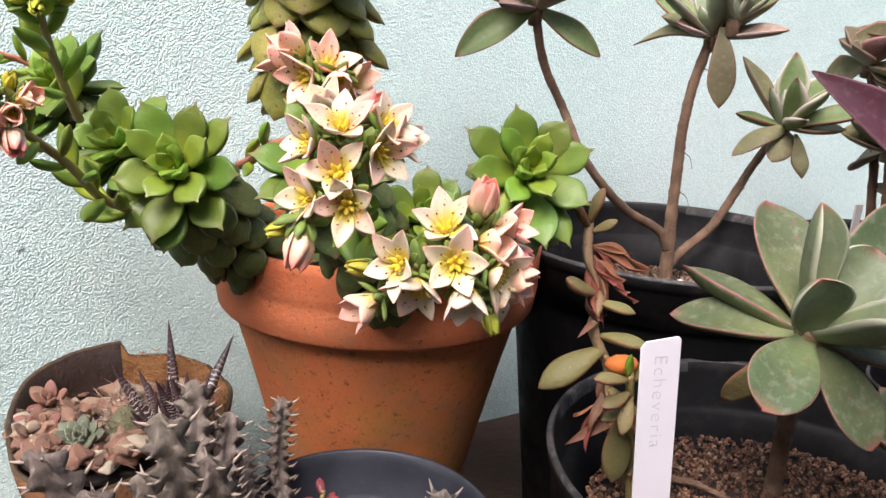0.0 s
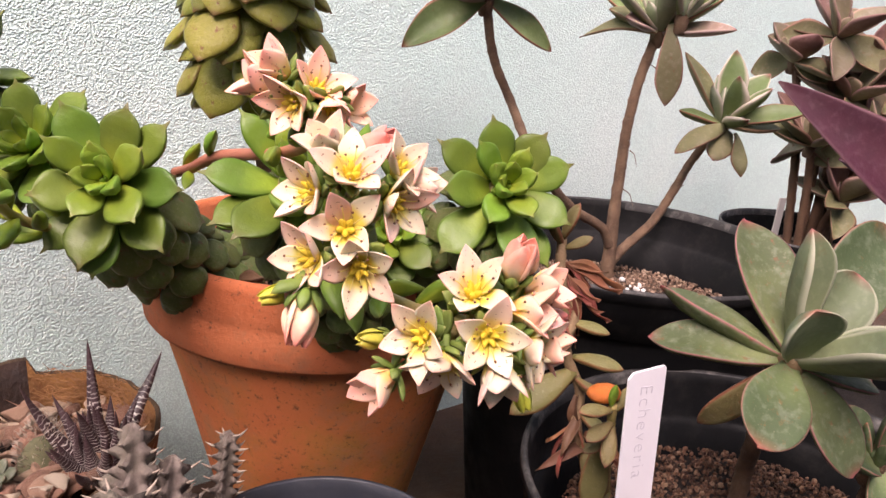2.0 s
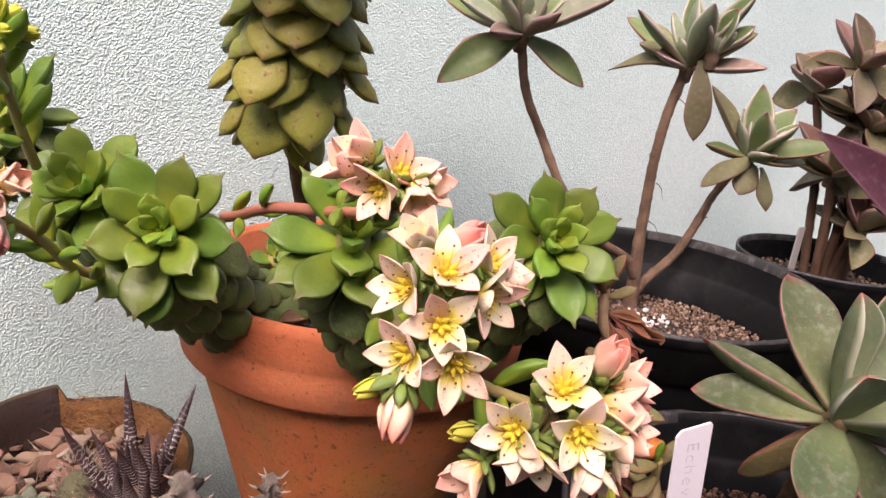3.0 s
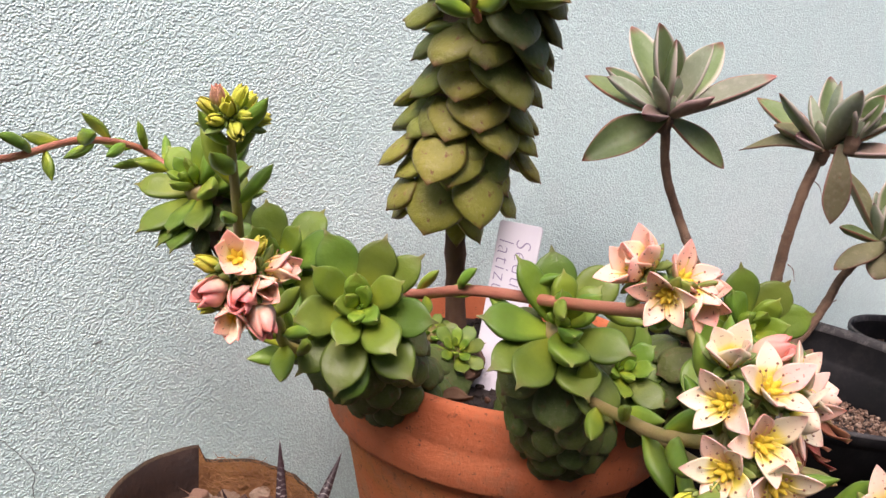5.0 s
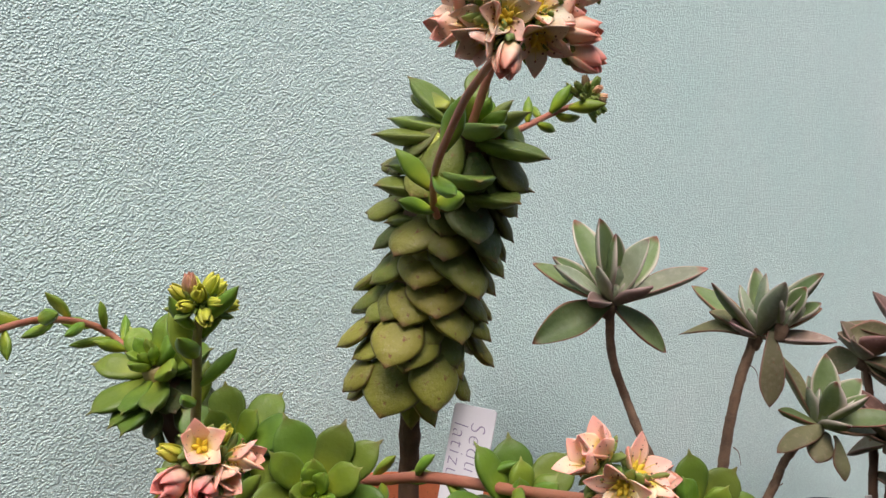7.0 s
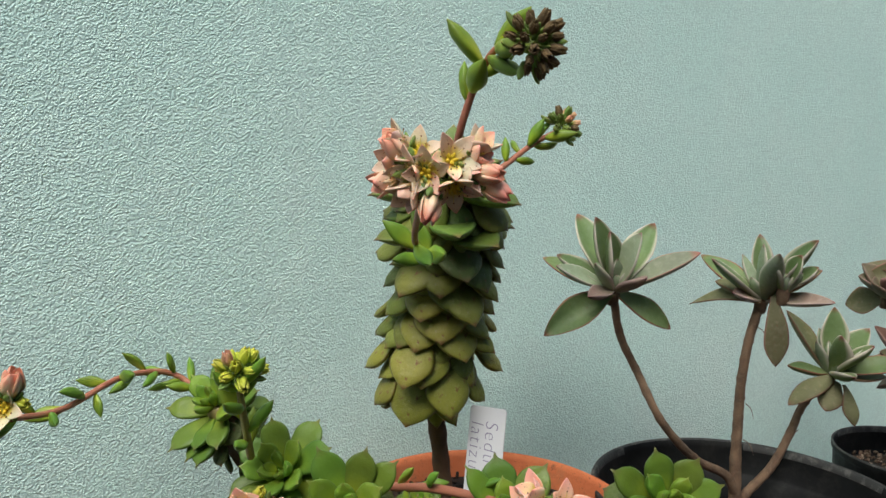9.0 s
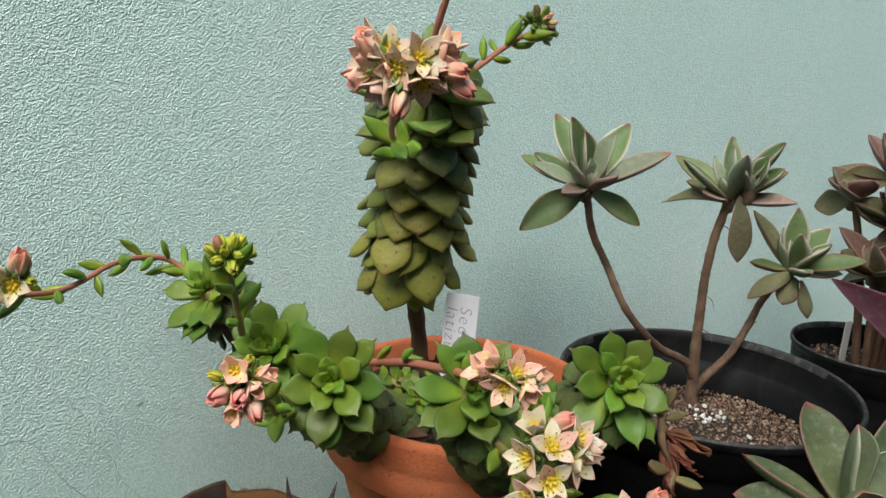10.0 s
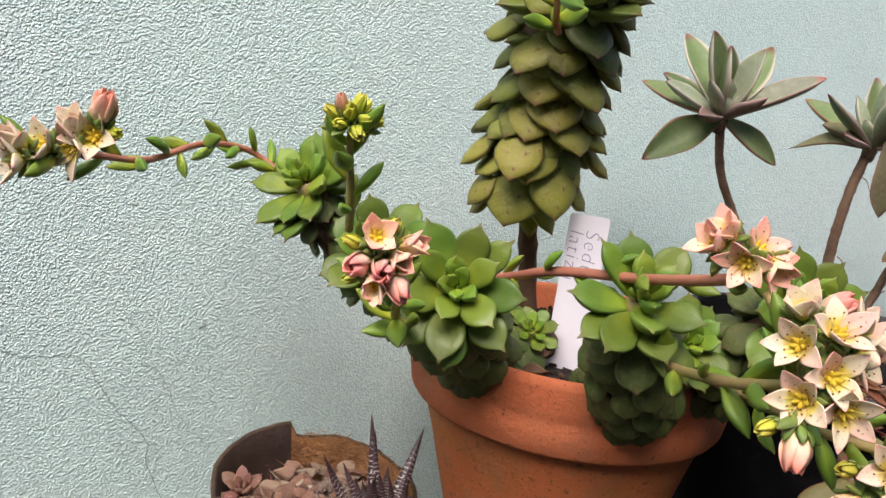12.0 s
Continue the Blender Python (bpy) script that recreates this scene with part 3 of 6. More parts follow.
# ---- pots ----
def gravel(pot, centre, R, z, count, size, mat, seed, name="gravel", label=""):
    """Loose grit joined into one part, on a disc."""
    rg = random.Random(seed)
    shapes = [stone_shape(seed * 10 + i, 0.45, 1) for i in range(5)]
    g = Geo()
    for i in range(count):
        a, r = rg.uniform(0, 6.283), R * math.sqrt(rg.random())
        s = size * rg.uniform(0.55, 1.35)
        m = pose(centre[0] + r * math.cos(a), centre[1] + r * math.sin(a), z + rg.uniform(-0.5, 0.5) * size, rg.uniform(0, 360), rg.uniform(0, 360), rg.uniform(0, 360)) @ Matrix.Scale(s, 4)
        g.add(*shapes[i % 5], m)
    ob = part(name, g.mesh(name, mat, False), pot, None, label)
    ob["kind"] = "stuff"
    return ob


def pot(name, centre, profile, mat, label, soil_z, soil_r, soil_mat=None, wob=0.0, seed=0):
    profile = [(r, z + GROUND if z < 0.014 else z) for r, z in profile]
    top = max(z for r, z in profile)
    me = Geo().add(*lathe(profile, 96, wob, seed)).mesh(name, mat)
    if mat is M_BLACK:
        me.materials.append(M_RIM)
        for q in me.polygons:
            q.material_index = int(q.center.z > top - 0.0035)
    ob = solid(name, me, (centre[0], centre[1], 0), label, "pot")
    if soil_z:
        prof = [(soil_r, soil_z - 0.012), (soil_r, soil_z), (soil_r * 0.75, soil_z + 0.002), (soil_r * 0.4, soil_z + 0.003), (soil_r * 0.02, soil_z + 0.004)]
        part("soil", Geo().add(*lathe(prof, 48, 0.004, seed)).mesh("soil", soil_mat or M_SOIL), ob, pose(centre[0], centre[1], 0))
    return ob


A = (-0.032, 0.413)
pot_a = pot("flower_pot", A, [(0.004, 0.0), (0.038, 0.0), (0.0395, 0.003), (0.0402, 0.006), (0.0412, 0.010), (0.0665, 0.04), (0.0765, 0.08), (0.0848, 0.110), (0.0853, 0.1115), (0.0905, 0.1105), (0.0922, 0.113), (0.0940, 0.126), (0.0928, 0.1295), (0.0936, 0.132), (0.0945, 0.147), (0.0937, 0.1505), (0.0915, 0.152), (0.0890, 0.1512), (0.0872, 0.148), (0.085, 0.13), (0.070, 0.08), (0.034, 0.012), (0.004, 0.012)],
            M_TERRA, "weathered orange terracotta pot with a thick rolled rim", 0.134, 0.0852, M_SOIL, 0.004, 3)
gravel(pot_a, A, 0.08, 0.137, 500, 0.0022, M_SOIL, 11, "soil_crumb")

gravel(pot_a, (-0.045, 0.385), 0.045, 0.1395, 70, 0.0026, M_BARKGRIT, 12, "bark_crumb", "brown bark crumbs")

B = (0.153, 0.451)
black_profile = lambda R, h: [(0.004, 0.0), (R * 0.72, 0.0), (R * 0.74, 0.004), (R * 0.93, h - 0.034), (R * 0.935, h - 0.030), (R * 0.965, h - 0.028), (R * 0.975, h - 0.010), (R * 0.985, h - 0.008), (R, h - 0.006), (R * 1.003, h - 0.002), (R * 0.995, h), (R * 0.975, h - 0.001), (R * 0.962, h - 0.006), (R * 0.945, h - 0.024), (R * 0.93, h - 0.026), (R * 0.90, h - 0.028), (R * 0.86, h - 0.06), (R * 0.70, 0.008), (0.004, 0.008)]
pot_b = pot("black_plant_pot", B, black_profile(0.1075, 0.146), M_BLACK, "large round black plastic pot filled with gritty gravel", 0.095, 0.092, M_SOIL, 0.0015, 4)
gravel(pot_b, B, 0.094, 0.098, 4800, 0.0015, M_GRIT, 21, "gravel", "brown and tan gravel")
gravel(pot_b, (0.172, 0.482), 0.015, 0.1005, 15, 0.0022, M_PERLITE, 22, "perlite", "white perlite crumbs")
gravel(pot_b, (0.165, 0.455), 0.07, 0.1005, 12, 0.002, M_PERLITE, 23, "perlite", "white perlite crumbs")

D = (0.148, 0.256)
pot_d = pot("black_plant_pot", D, black_profile(0.0985, 0.102), M_BLACK, "round black plastic pot with gravelly brown soil", 0.062, 0.079, M_SOIL, 0.0015, 5)
gravel(pot_d, D, 0.080, 0.066, 5600, 0.00125, M_BARKGRIT, 31, "gravel", "brown gravel and bark crumbs")

C = (-0.027, 0.268)
pot_c = pot("grey_plant_pot", C, black_profile(0.060, 0.056), M_SLATE, "dark grey plastic pot with a thick round rim", 0.022, 0.049, M_SOIL, 0.001, 6)
gravel(pot_c, C, 0.05, 0.026, 700, 0.002, M_GRIT, 41, "gravel")

E_POT = (0.404, 0.626)
pot_e = pot("black_plant_pot", E_POT, black_profile(0.076, 0.112), M_BLACK, "small black plastic pot close to the wall", 0.085, 0.068, M_SOIL, 0.001, 7)
gravel(pot_e, E_POT, 0.066, 0.088, 700, 0.0022, M_GRIT, 51, "gravel")

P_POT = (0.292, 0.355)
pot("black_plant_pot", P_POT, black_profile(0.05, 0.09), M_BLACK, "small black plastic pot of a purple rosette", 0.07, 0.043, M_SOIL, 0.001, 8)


def coconut_bowl():
    """Half a coconut shell, tilted, its torn rim higher at the back and the fibrous husk laid bare beside it."""
    c = (-0.172, 0.379)
    ob = thing("coconut_bowl", (*c, 0), "half a brown coconut shell with torn fibrous husk, filled with pebbles", "bowl")
    n, LONG = 84, 1.32  # the shell is longer towards the front
    ring = []
    rg = np.random.RandomState(5)
    jag = np.convolve(rg.rand(n + 8), np.ones(4) / 4, "same")[:n] - 0.5
    for k, (r, z) in enumerate([(0.026, GROUND), (0.044, GROUND + 0.002), (0.050, -0.01), (0.0565, 0.040), (0.0585, 0.0525), (0.0578, 0.0535), (0.0558, 0.0525), (0.0525, 0.036), (0.048, 0.0), (0.026, -0.01)]):
        row = []
        for j in range(n):
            a = 2 * math.pi * j / n
            lift = 0.0
            if z > 0.035:
                # the back left stands up to a broken edge, the rest is torn lower
                d = math.degrees(a)
                back = max(0.0, math.cos(math.radians(d - 122)))
                lift = 0.0105 * back if 112 < d < 215 else 0.006 * back - 0.004 - (0.009 * max(0.0, -math.sin(a)))
                lift += (0.002 if 112 < d < 215 else 0.007) * jag[j]
            row.append((c[0] + r * math.cos(a) * (1 - 0.16 * max(0.0, -math.sin(a))), c[1] + r * math.sin(a) * (LONG if math.sin(a) < 0 else 1), z + lift))
        ring.append(row)
    v, f = rings(np.array(ring))
    g = Geo().add(v, [q[::-1] for q in f])
    me = g.mesh("bowl_shell", [M_SHELL, M_SHELLDARK, M_SHELLINNER, M_FIBRE])
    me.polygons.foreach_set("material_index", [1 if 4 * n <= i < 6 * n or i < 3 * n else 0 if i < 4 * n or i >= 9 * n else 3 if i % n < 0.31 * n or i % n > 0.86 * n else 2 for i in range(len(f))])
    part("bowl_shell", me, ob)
    rf = random.Random(17)
    g = Geo()
    for i in range(620):
        d = rf.uniform(-48, 112)
        a, zz = math.radians(d), rf.random()
        r0 = 0.0510 + 0.0058 * zz
        top = 0.036 + 0.020 * zz * (0.55 + 0.45 * max(0.0, math.cos(a - math.radians(122)))) + rf.uniform(-0.003, 0.003)
        pts = []
        for k in range(4):
            b = a + (k - 1.5) * rf.uniform(0.03, 0.075)
            r = r0 - 0.0006 - rf.uniform(0.0, 0.0022)
            pts.append((c[0] + r * math.cos(b), c[1] + r * math.sin(b), top + (k - 1.5) * rf.uniform(-0.003, 0.0035)))
        g.add(*tube(pts, [0.00012, 0.00022, 0.00018, 0.00008], 8, 4))
    tuft = part("husk_fibre", g.mesh("husk_fibre", M_STRAND), ob, None, "loose orange-brown coconut fibre")
    tuft["kind"] = "stuff"
    PEB = lambda dy: 0.039 - 0.20 * dy
    rg = random.Random(8)
    shapes = [Geo().add(*chip_shape(60 + i)).mesh("pebble", M_PEBBLE, False) for i in range(8)]
    for i in range(290):
        a, r = rg.uniform(0, 6.283) if i % 2 else rg.uniform(3.0, 6.3), (0.050 if i % 4 else 0.053) * (math.sqrt(rg.random()) if i % 4 else rg.uniform(0.85, 1.0))
        s = rg.choice((0.004, 0.006, 0.008, 0.0095)) * rg.uniform(0.85, 1.15)
        part("pebble", shapes[i % 8], ob, pose(c[0] + r * math.cos(a), c[1] + r * math.sin(a) * (LONG if math.sin(a) < 0 else 1), PEB(r * math.sin(a)) + rg.uniform(0, 0.008), rg.uniform(-40, 40), rg.uniform(-40, 40), rg.uniform(0, 360)) @ Matrix.Scale(s, 4))
    part("soil", Geo().add(*lathe([(0.047, -0.006), (0.048, 0.0), (0.03, 0.002), (0.002, 0.003)], 40, 0.01, 2)).mesh("soil", M_SOIL), ob, pose(c[0], c[1] - 0.008, 0.031, -10, 0, 0) @ Matrix.Diagonal((1, 1.16, 1, 1)))
    return ob


coconut_bowl()

# ---- leaves shared by the flowering succulent ----
LEAF_HEART = leaf_mesh("leaf", M_YOUNG, L=0.0095, W=0.0050, T=0.0028, peak=0.55, base=0.5, point=1.6, cup=0.4, bend=0.12, nl=8, m=8)
LEAF_YOUNG = [leaf_mesh("leaf", M_YOUNG, L=0.015, W=0.0085, T=0.004, peak=0.6, base=0.5, point=1.7, full=0.72, cup=0.4, bend=0.12, tip=0.07, seed=i) for i in range(2)]
LEAF_MID = [leaf_mesh("leaf", M_YOUNG, L=0.0235, W=0.0140, T=0.005, peak=0.66, base=0.30, point=2.1, full=0.60, cup=0.34, bend=b, tip=0.075, seed=i) for i, b in enumerate((0.08, 0.18, 0.12))]
LEAF_OUT = [leaf_mesh("leaf", M_MATURE, L=0.0305, W=0.0188, T=0.0056, peak=0.67, base=0.27, point=2.1, full=0.58, cup=0.26, bend=b, tip=0.075, nl=16, m=12, wav=0.004, seed=i) for i, b in enumerate((0.08, 0.16, 0.02))]
LEAF_OLD = [leaf_mesh("leaf", M_OLD, L=0.023, W=0.0190, T=0.0048, peak=0.60, base=0.36, point=2.1, full=0.56, cup=0.1, bend=b, tip=0.06, seed=i) for i, b in enumerate((-0.1, 0.06, -0.02))]
LEAF_SCALE, LEAF_GOLD = [[leaf_mesh("leaf", mt, L=0.0312, W=0.0256, T=0.0066, peak=0.55, base=0.45, point=2.2, full=0.54, cup=-0.16, bend=b, tip=0.05, nl=16, m=12, wav=0.008, seed=i) for i, b in enumerate((-0.02, 0.06, -0.08, 0.1))] for mt in (M_OLIVE, M_OLIVEGOLD)]
LEAF_LONG = [leaf_mesh("leaf", M_LONG, L=0.033, W=0.0172, T=0.0058, peak=0.6, base=0.4, point=1.6, full=0.75, cup=0.25, bend=b, tip=0.04, nl=15, m=10, seed=i) for i, b in enumerate((0.1, 0.2, 0.04))]
LEAF_STALK = [leaf_mesh("leaf", M_YOUNG, L=0.0140, W=0.0058, T=0.0030, peak=0.5, base=0.35, point=1.5, cup=0.15, bend=b, tip=0.03, seed=i) for i, b in enumerate((0.08, 0.2, -0.05))]
LEAF_TAIL = [leaf_mesh("leaf", M_OLD, L=0.0185, W=0.0178, T=0.0052, peak=0.55, base=0.45, point=2.1, full=0.54, cup=-0.1, bend=b, tip=0.05, nl=11, m=10, wav=0.008, seed=i) for i, b in enumerate((-0.08, 0.04, -0.02))]


def heart(core, c, axis, me, n, scale, seed=0):
    """The folded heart of a rosette: small upright leaves."""
    fr = axis_frame(c, axis, seed * 31)
    for i in range(n):
        part("leaf", me, core, fr @ pose(0, 0, -0.002, 0, 0, i * GOLD) @ pose(0, 0.0004 * i, 0, 84 - 5.0 * i, 0, 0) @ Matrix.Scale(scale * (0.5 + 0.5 * i / n), 4))


def rosette(plant, c, axis, size=1.0, rows=26, tail=(), tail_n=22, seed=0, spread=(74, 2), tail_eps=(-15, -60), label="", top_leaves=0.03, outer=None, leaves=(), clear=-9.0):
    """A leaf rosette at c that opens along axis, with old leaves hanging along the stem behind it. leaves: the angle round the axis, reach and width in mm and lift of each large leaf."""
    rg = random.Random(seed)
    c, axis = Vector(c), Vector(axis).normalized()
    line = [c - axis * 0.004, *[Vector(q) for q in tail]] if tail else [c, c - axis * 0.03]
    core = part("rosette", Geo().add(*tube([q[:] for q in line], [0.006, 0.007], 16, 8, 0.1, seed)).mesh("rosette", M_GREENSTEM), plant, None, label)
    heart(core, c, axis, LEAF_HEART, 9, size * 0.85, seed)
    fr = axis_frame(c, axis, rg.uniform(0, 360))
    right = Vector((0, 0, 1)).cross(axis).normalized()
    above = axis.cross(right)
    for az, reach, wide, lift in leaves:
        out = right * math.cos(math.radians(az)) + above * math.sin(math.radians(az))
        tip = c + out * reach * 0.001 + axis * (0.00075 * reach * math.tan(math.radians(lift)) - 0.004)
        foot = c + out * 0.002 - axis * (0.002 + 0.010 * (1 - lift / 60))
        d, bend = tip - foot, rg.uniform(0.04, 0.12)
        face = (axis - d * axis.dot(d) / d.length_squared).normalized()
        me = leaf_mesh("leaf", M_YOUNG if lift >= 30 else M_MATURE, L=d.length * 0.97, W=wide * 0.00104, T=0.0052, peak=0.68, base=0.32, point=1.8, full=0.68, cup=rg.uniform(0.22, 0.4), bend=bend, tip=0.085, nl=16, m=12, wav=0.004, seed=seed * 40 + int(az) % 37)
        part("leaf", me, core, along(foot, d - face * bend * d.length * 0.8, axis, 1.0, rg.uniform(-7, 7)))
    for i in range(rows):
        s = i / (rows - 1)
        if s < 0.28:
            kind, eps, sc = LEAF_YOUNG, spread[0] - 8 - 18 * s / 0.28, size * (0.75 + 0.45 * s / 0.28)
        elif s < 0.58:
            kind, eps, sc = LEAF_MID, 44 - 16 * (s - 0.28) / 0.3, size * (0.85 + 0.25 * (s - 0.28) / 0.3)
        else:
            kind, eps, sc = LEAF_OUT, 24 + (spread[1] - 24) * (s - 0.58) / 0.42, size * (0.95 + 0.13 * rg.random())
        if outer and s >= 0.28:
            kind, sc, eps = outer, size * (0.6 + 0.56 * (s - 0.28) / 0.72), eps - 2
        eps += rg.uniform(-5, 5)
        m = fr @ pose(0, 0, -0.012 * size * s, 0, 0, i * GOLD + rg.uniform(-8, 8)) @ pose(0, 0.0015 + 0.002 * s, 0, eps, rg.uniform(-8, 8), 0) @ Matrix.Scale(sc, 4)
        if not leaves or s < 0.3:
            part("leaf", rg.choice(kind), core, m)
    if tail:
        pts = spline([q[:] for q in line], 40)
        part("stem", Geo().add(*tube([pts[k][:] for k in (6, 16, 26, 38)], [0.009, 0.014, 0.014, 0.010], 14, 10, 0.1, seed)).mesh("stem", M_DARKBARK), core)
        tail_n = int(tail_n * 1.6)
        for i in range(tail_n):
            s = (i + 0.5) / tail_n
            k = int(3 + s * 35)
            t = (pts[k - 1] - pts[k]).normalized()
            fr2 = axis_frame(pts[k], t)
            loose = max(0.0, 1 - s / 0.2)
            eps = tail_eps[0] * loose + tail_eps[1] * (1 - loose) + rg.uniform(-6, 6)
            m = fr2 @ pose(0, 0, 0, 0, 0, i * GOLD + seed * 40) @ pose(0, (0.0155 - 0.0105 * loose) * size, 0, eps, rg.uniform(-7, 7), 0) @ Matrix.Scale(size * rg.uniform(0.82, 1.08) * (0.8 if outer else 1.0), 4)
            if (m @ Vector((0, 0.02, 0))).x < clear:
                continue
            part("leaf", rg.choice(outer if outer else LEAF_OUT if s < top_leaves else LEAF_OLD if s < top_leaves + 0.12 else LEAF_TAIL), core, m)
    return core


# the large leaves of the four open rosettes: angle, reach, width, lift
LEAVES_A = [(121, 31.4, 15.8, 20), (76, 28.4, 15.0, 20), (45, 31.0, 13.0, 15), (-5, 29.6, 14.8, 20), (-47, 33.4, 16.4, 5), (-97, 33.2, 16.9, 12), (-126, 33.3, 13.9, 0), (-161, 24.9, 15.5, 25), (-46, 23.0, 15.0, 40), (147, 21.2, 11.2, 45), (33, 18.6, 11.9, 45), (105, 11.1, 8.6, 60)]
LEAVES_B = [(100, 27.0, 15.4, 20), (51, 28.1, 14.4, 20), (-178, 30.0, 13.3, 10), (134, 26.5, 9.9, 30), (-145, 31.5, 13.1, 0), (-126, 30.8, 14.7, 10), (-94, 18.0, 14.2, 35), (-75, 26.5, 16.0, 0), (-26, 24.4, 13.9, 15), (46, 16.0, 8.9, 40), (105, 13.9, 9.2, 55)]
LEAVES_C = [(149, 31.4, 13.8, 10), (105, 26.2, 13.9, 25), (53, 26.1, 15.3, 15), (20, 27.2, 13.4, 15), (-32, 27.8, 14.4, 15), (-81, 33.4, 15.1, 15), (-62, 35.0, 12.4, 0), (-174, 26.4, 13.7, 20), (-122, 18.3, 11.7, 40), (-114, 26.9, 11.1, -5), (68, 13.4, 8.9, 55), (136, 19.8, 9.7, 45)]
LEAVES_E = [(104, 27.0, 14.5, 15), (63, 33.0, 15.0, 8), (24, 30.0, 12.5, 10), (150, 19.0, 12.0, 35), (-158, 27.0, 13.0, 15), (-108, 31.3, 14.0, 5), (-46, 31.0, 12.5, 8), (-77, 33.0, 14.0, -10), (-91, 31.0, 11.0, -8), (35, 16.0, 10.5, 45), (-13, 23.0, 11.0, 30), (84, 17.0, 10.5, 45)]
succulent = thing("flowering_succulent", (*A, 0.134), "branching green succulent with leaf rosettes and pink-white flower clusters", "succulent")
rosette(succulent, (-0.110, 0.302, 0.199), (-0.06, -0.90, 0.42), 0.97, 22, [(-0.107, 0.325, 0.176), (-0.092, 0.352, 0.150), (-0.08, 0.37, 0.138)], 34, 1, leaves=LEAVES_A)
rosette(succulent, (-0.040, 0.270, 0.2115), (0.02, -0.72, 0.69), 0.9, 20, [(-0.0375, 0.288, 0.190), (-0.028, 0.303, 0.166), (-0.021, 0.320, 0.150), (-0.024, 0.345, 0.138)], 44, 2, leaves=LEAVES_B, clear=-0.058)
rosette(succulent, (0.038, 0.294, 0.2065), (0.06, -0.90, 0.42), 0.95, 22, [(0.031, 0.315, 0.182), (0.02, 0.342, 0.155), (0.01, 0.365, 0.138)], 30, 3, leaves=LEAVES_C)
rosette(succulent, (-0.147, 0.331, 0.205), (-0.25, -0.75, 0.6), 0.84, 18, [(-0.138, 0.346, 0.186), (-0.118, 0.362, 0.162), (-0.09, 0.38, 0.138)], 30, 4)
rosette(succulent, (-0.1885, 0.358, 0.231), (-0.42, -0.62, 0.66), 0.72, 20, [(-0.178, 0.366, 0.212), (-0.150, 0.374, 0.186), (-0.11, 0.388, 0.15), (-0.09, 0.395, 0.138)], 36, 5, leaves=LEAVES_E)
rosette(succulent, (-0.004, 0.308, 0.182), (0.1, -0.8, 0.55), 0.66, 18, [(-0.006, 0.325, 0.166), (-0.01, 0.35, 0.145)], 14, 6)
rosette(succulent, (-0.0625, 0.372, 0.160), (0.0, -0.65, 0.75), 0.40, 16, [(-0.060, 0.380, 0.146)], 4, 7)
rosette(succulent, (-0.074, 0.406, 0.156), (0.1, -0.5, 0.85), 0.4, 14, [], 0, 8)

# the tall column of hanging scale leaves, with a rosette on top
CONE = [(-0.056, 0.423, 0.134), (-0.064, 0.414, 0.19), (-0.0695, 0.404, 0.235), (-0.0690, 0.390, 0.285), (-0.0665, 0.368, 0.335), (-0.064, 0.352, 0.362)]
trunk = part("trunk", Geo().add(*tube(CONE, [0.0058, 0.0052, 0.0058, 0.007, 0.007, 0.006], 40, 10, 0.12, 1, 3)).mesh("trunk", M_DARKBARK), succulent, None, "dark brown leaf-scarred stem")
rg = random.Random(77)
line = spline(CONE, 200)
# the tips and widths of the scale leaves, tier by tier from the foot
SCALES_LOW = [(-0.0849, 0.3754, 0.2139, 0.0262), (-0.0592, 0.3681, 0.2208, 0.0212), (-0.0552, 0.3967, 0.2075, 0.019), (-0.106, 0.3947, 0.2201, 0.019), (-0.1018, 0.4156, 0.2116, 0.017), (-0.0357, 0.4026, 0.2215, 0.018), (-0.087, 0.360, 0.2400, 0.0205), (-0.077, 0.3641, 0.2389, 0.0225), (-0.047, 0.3800, 0.2365, 0.0185), (-0.1129, 0.3991, 0.2411, 0.019), (-0.0264, 0.3979, 0.2406, 0.017), (-0.066, 0.405, 0.203, 0.013)]
SCALES_MID = [(-0.0810, 0.3655, 0.2590, 0.019), (-0.1001, 0.3814, 0.2569, 0.0165), (-0.0901, 0.372, 0.2591, 0.0195), (-0.0536, 0.3633, 0.2537, 0.0195), (-0.0339, 0.3826, 0.2547, 0.0175), (-0.1064, 0.4003, 0.2605, 0.0175), (-0.067, 0.3599, 0.2646, 0.0208), (-0.038, 0.3775, 0.2635, 0.0185), (-0.1013, 0.3821, 0.2762, 0.0205), (-0.0793, 0.3578, 0.2774, 0.0195), (-0.0585, 0.3545, 0.2813, 0.0195), (-0.0500, 0.3540, 0.2760, 0.018), (-0.0339, 0.3793, 0.2788, 0.017)]
SCALES_HIGH = [(-0.0897, 0.3561, 0.2898, 0.021), (-0.1027, 0.3806, 0.2927, 0.018), (-0.0690, 0.3500, 0.2910, 0.019), (-0.0432, 0.3555, 0.2946, 0.0185), (-0.0342, 0.3677, 0.2876, 0.0175), (-0.03, 0.3731, 0.3056, 0.018), (-0.0298, 0.3859, 0.2959, 0.017), (-0.0560, 0.3440, 0.3000, 0.020)]
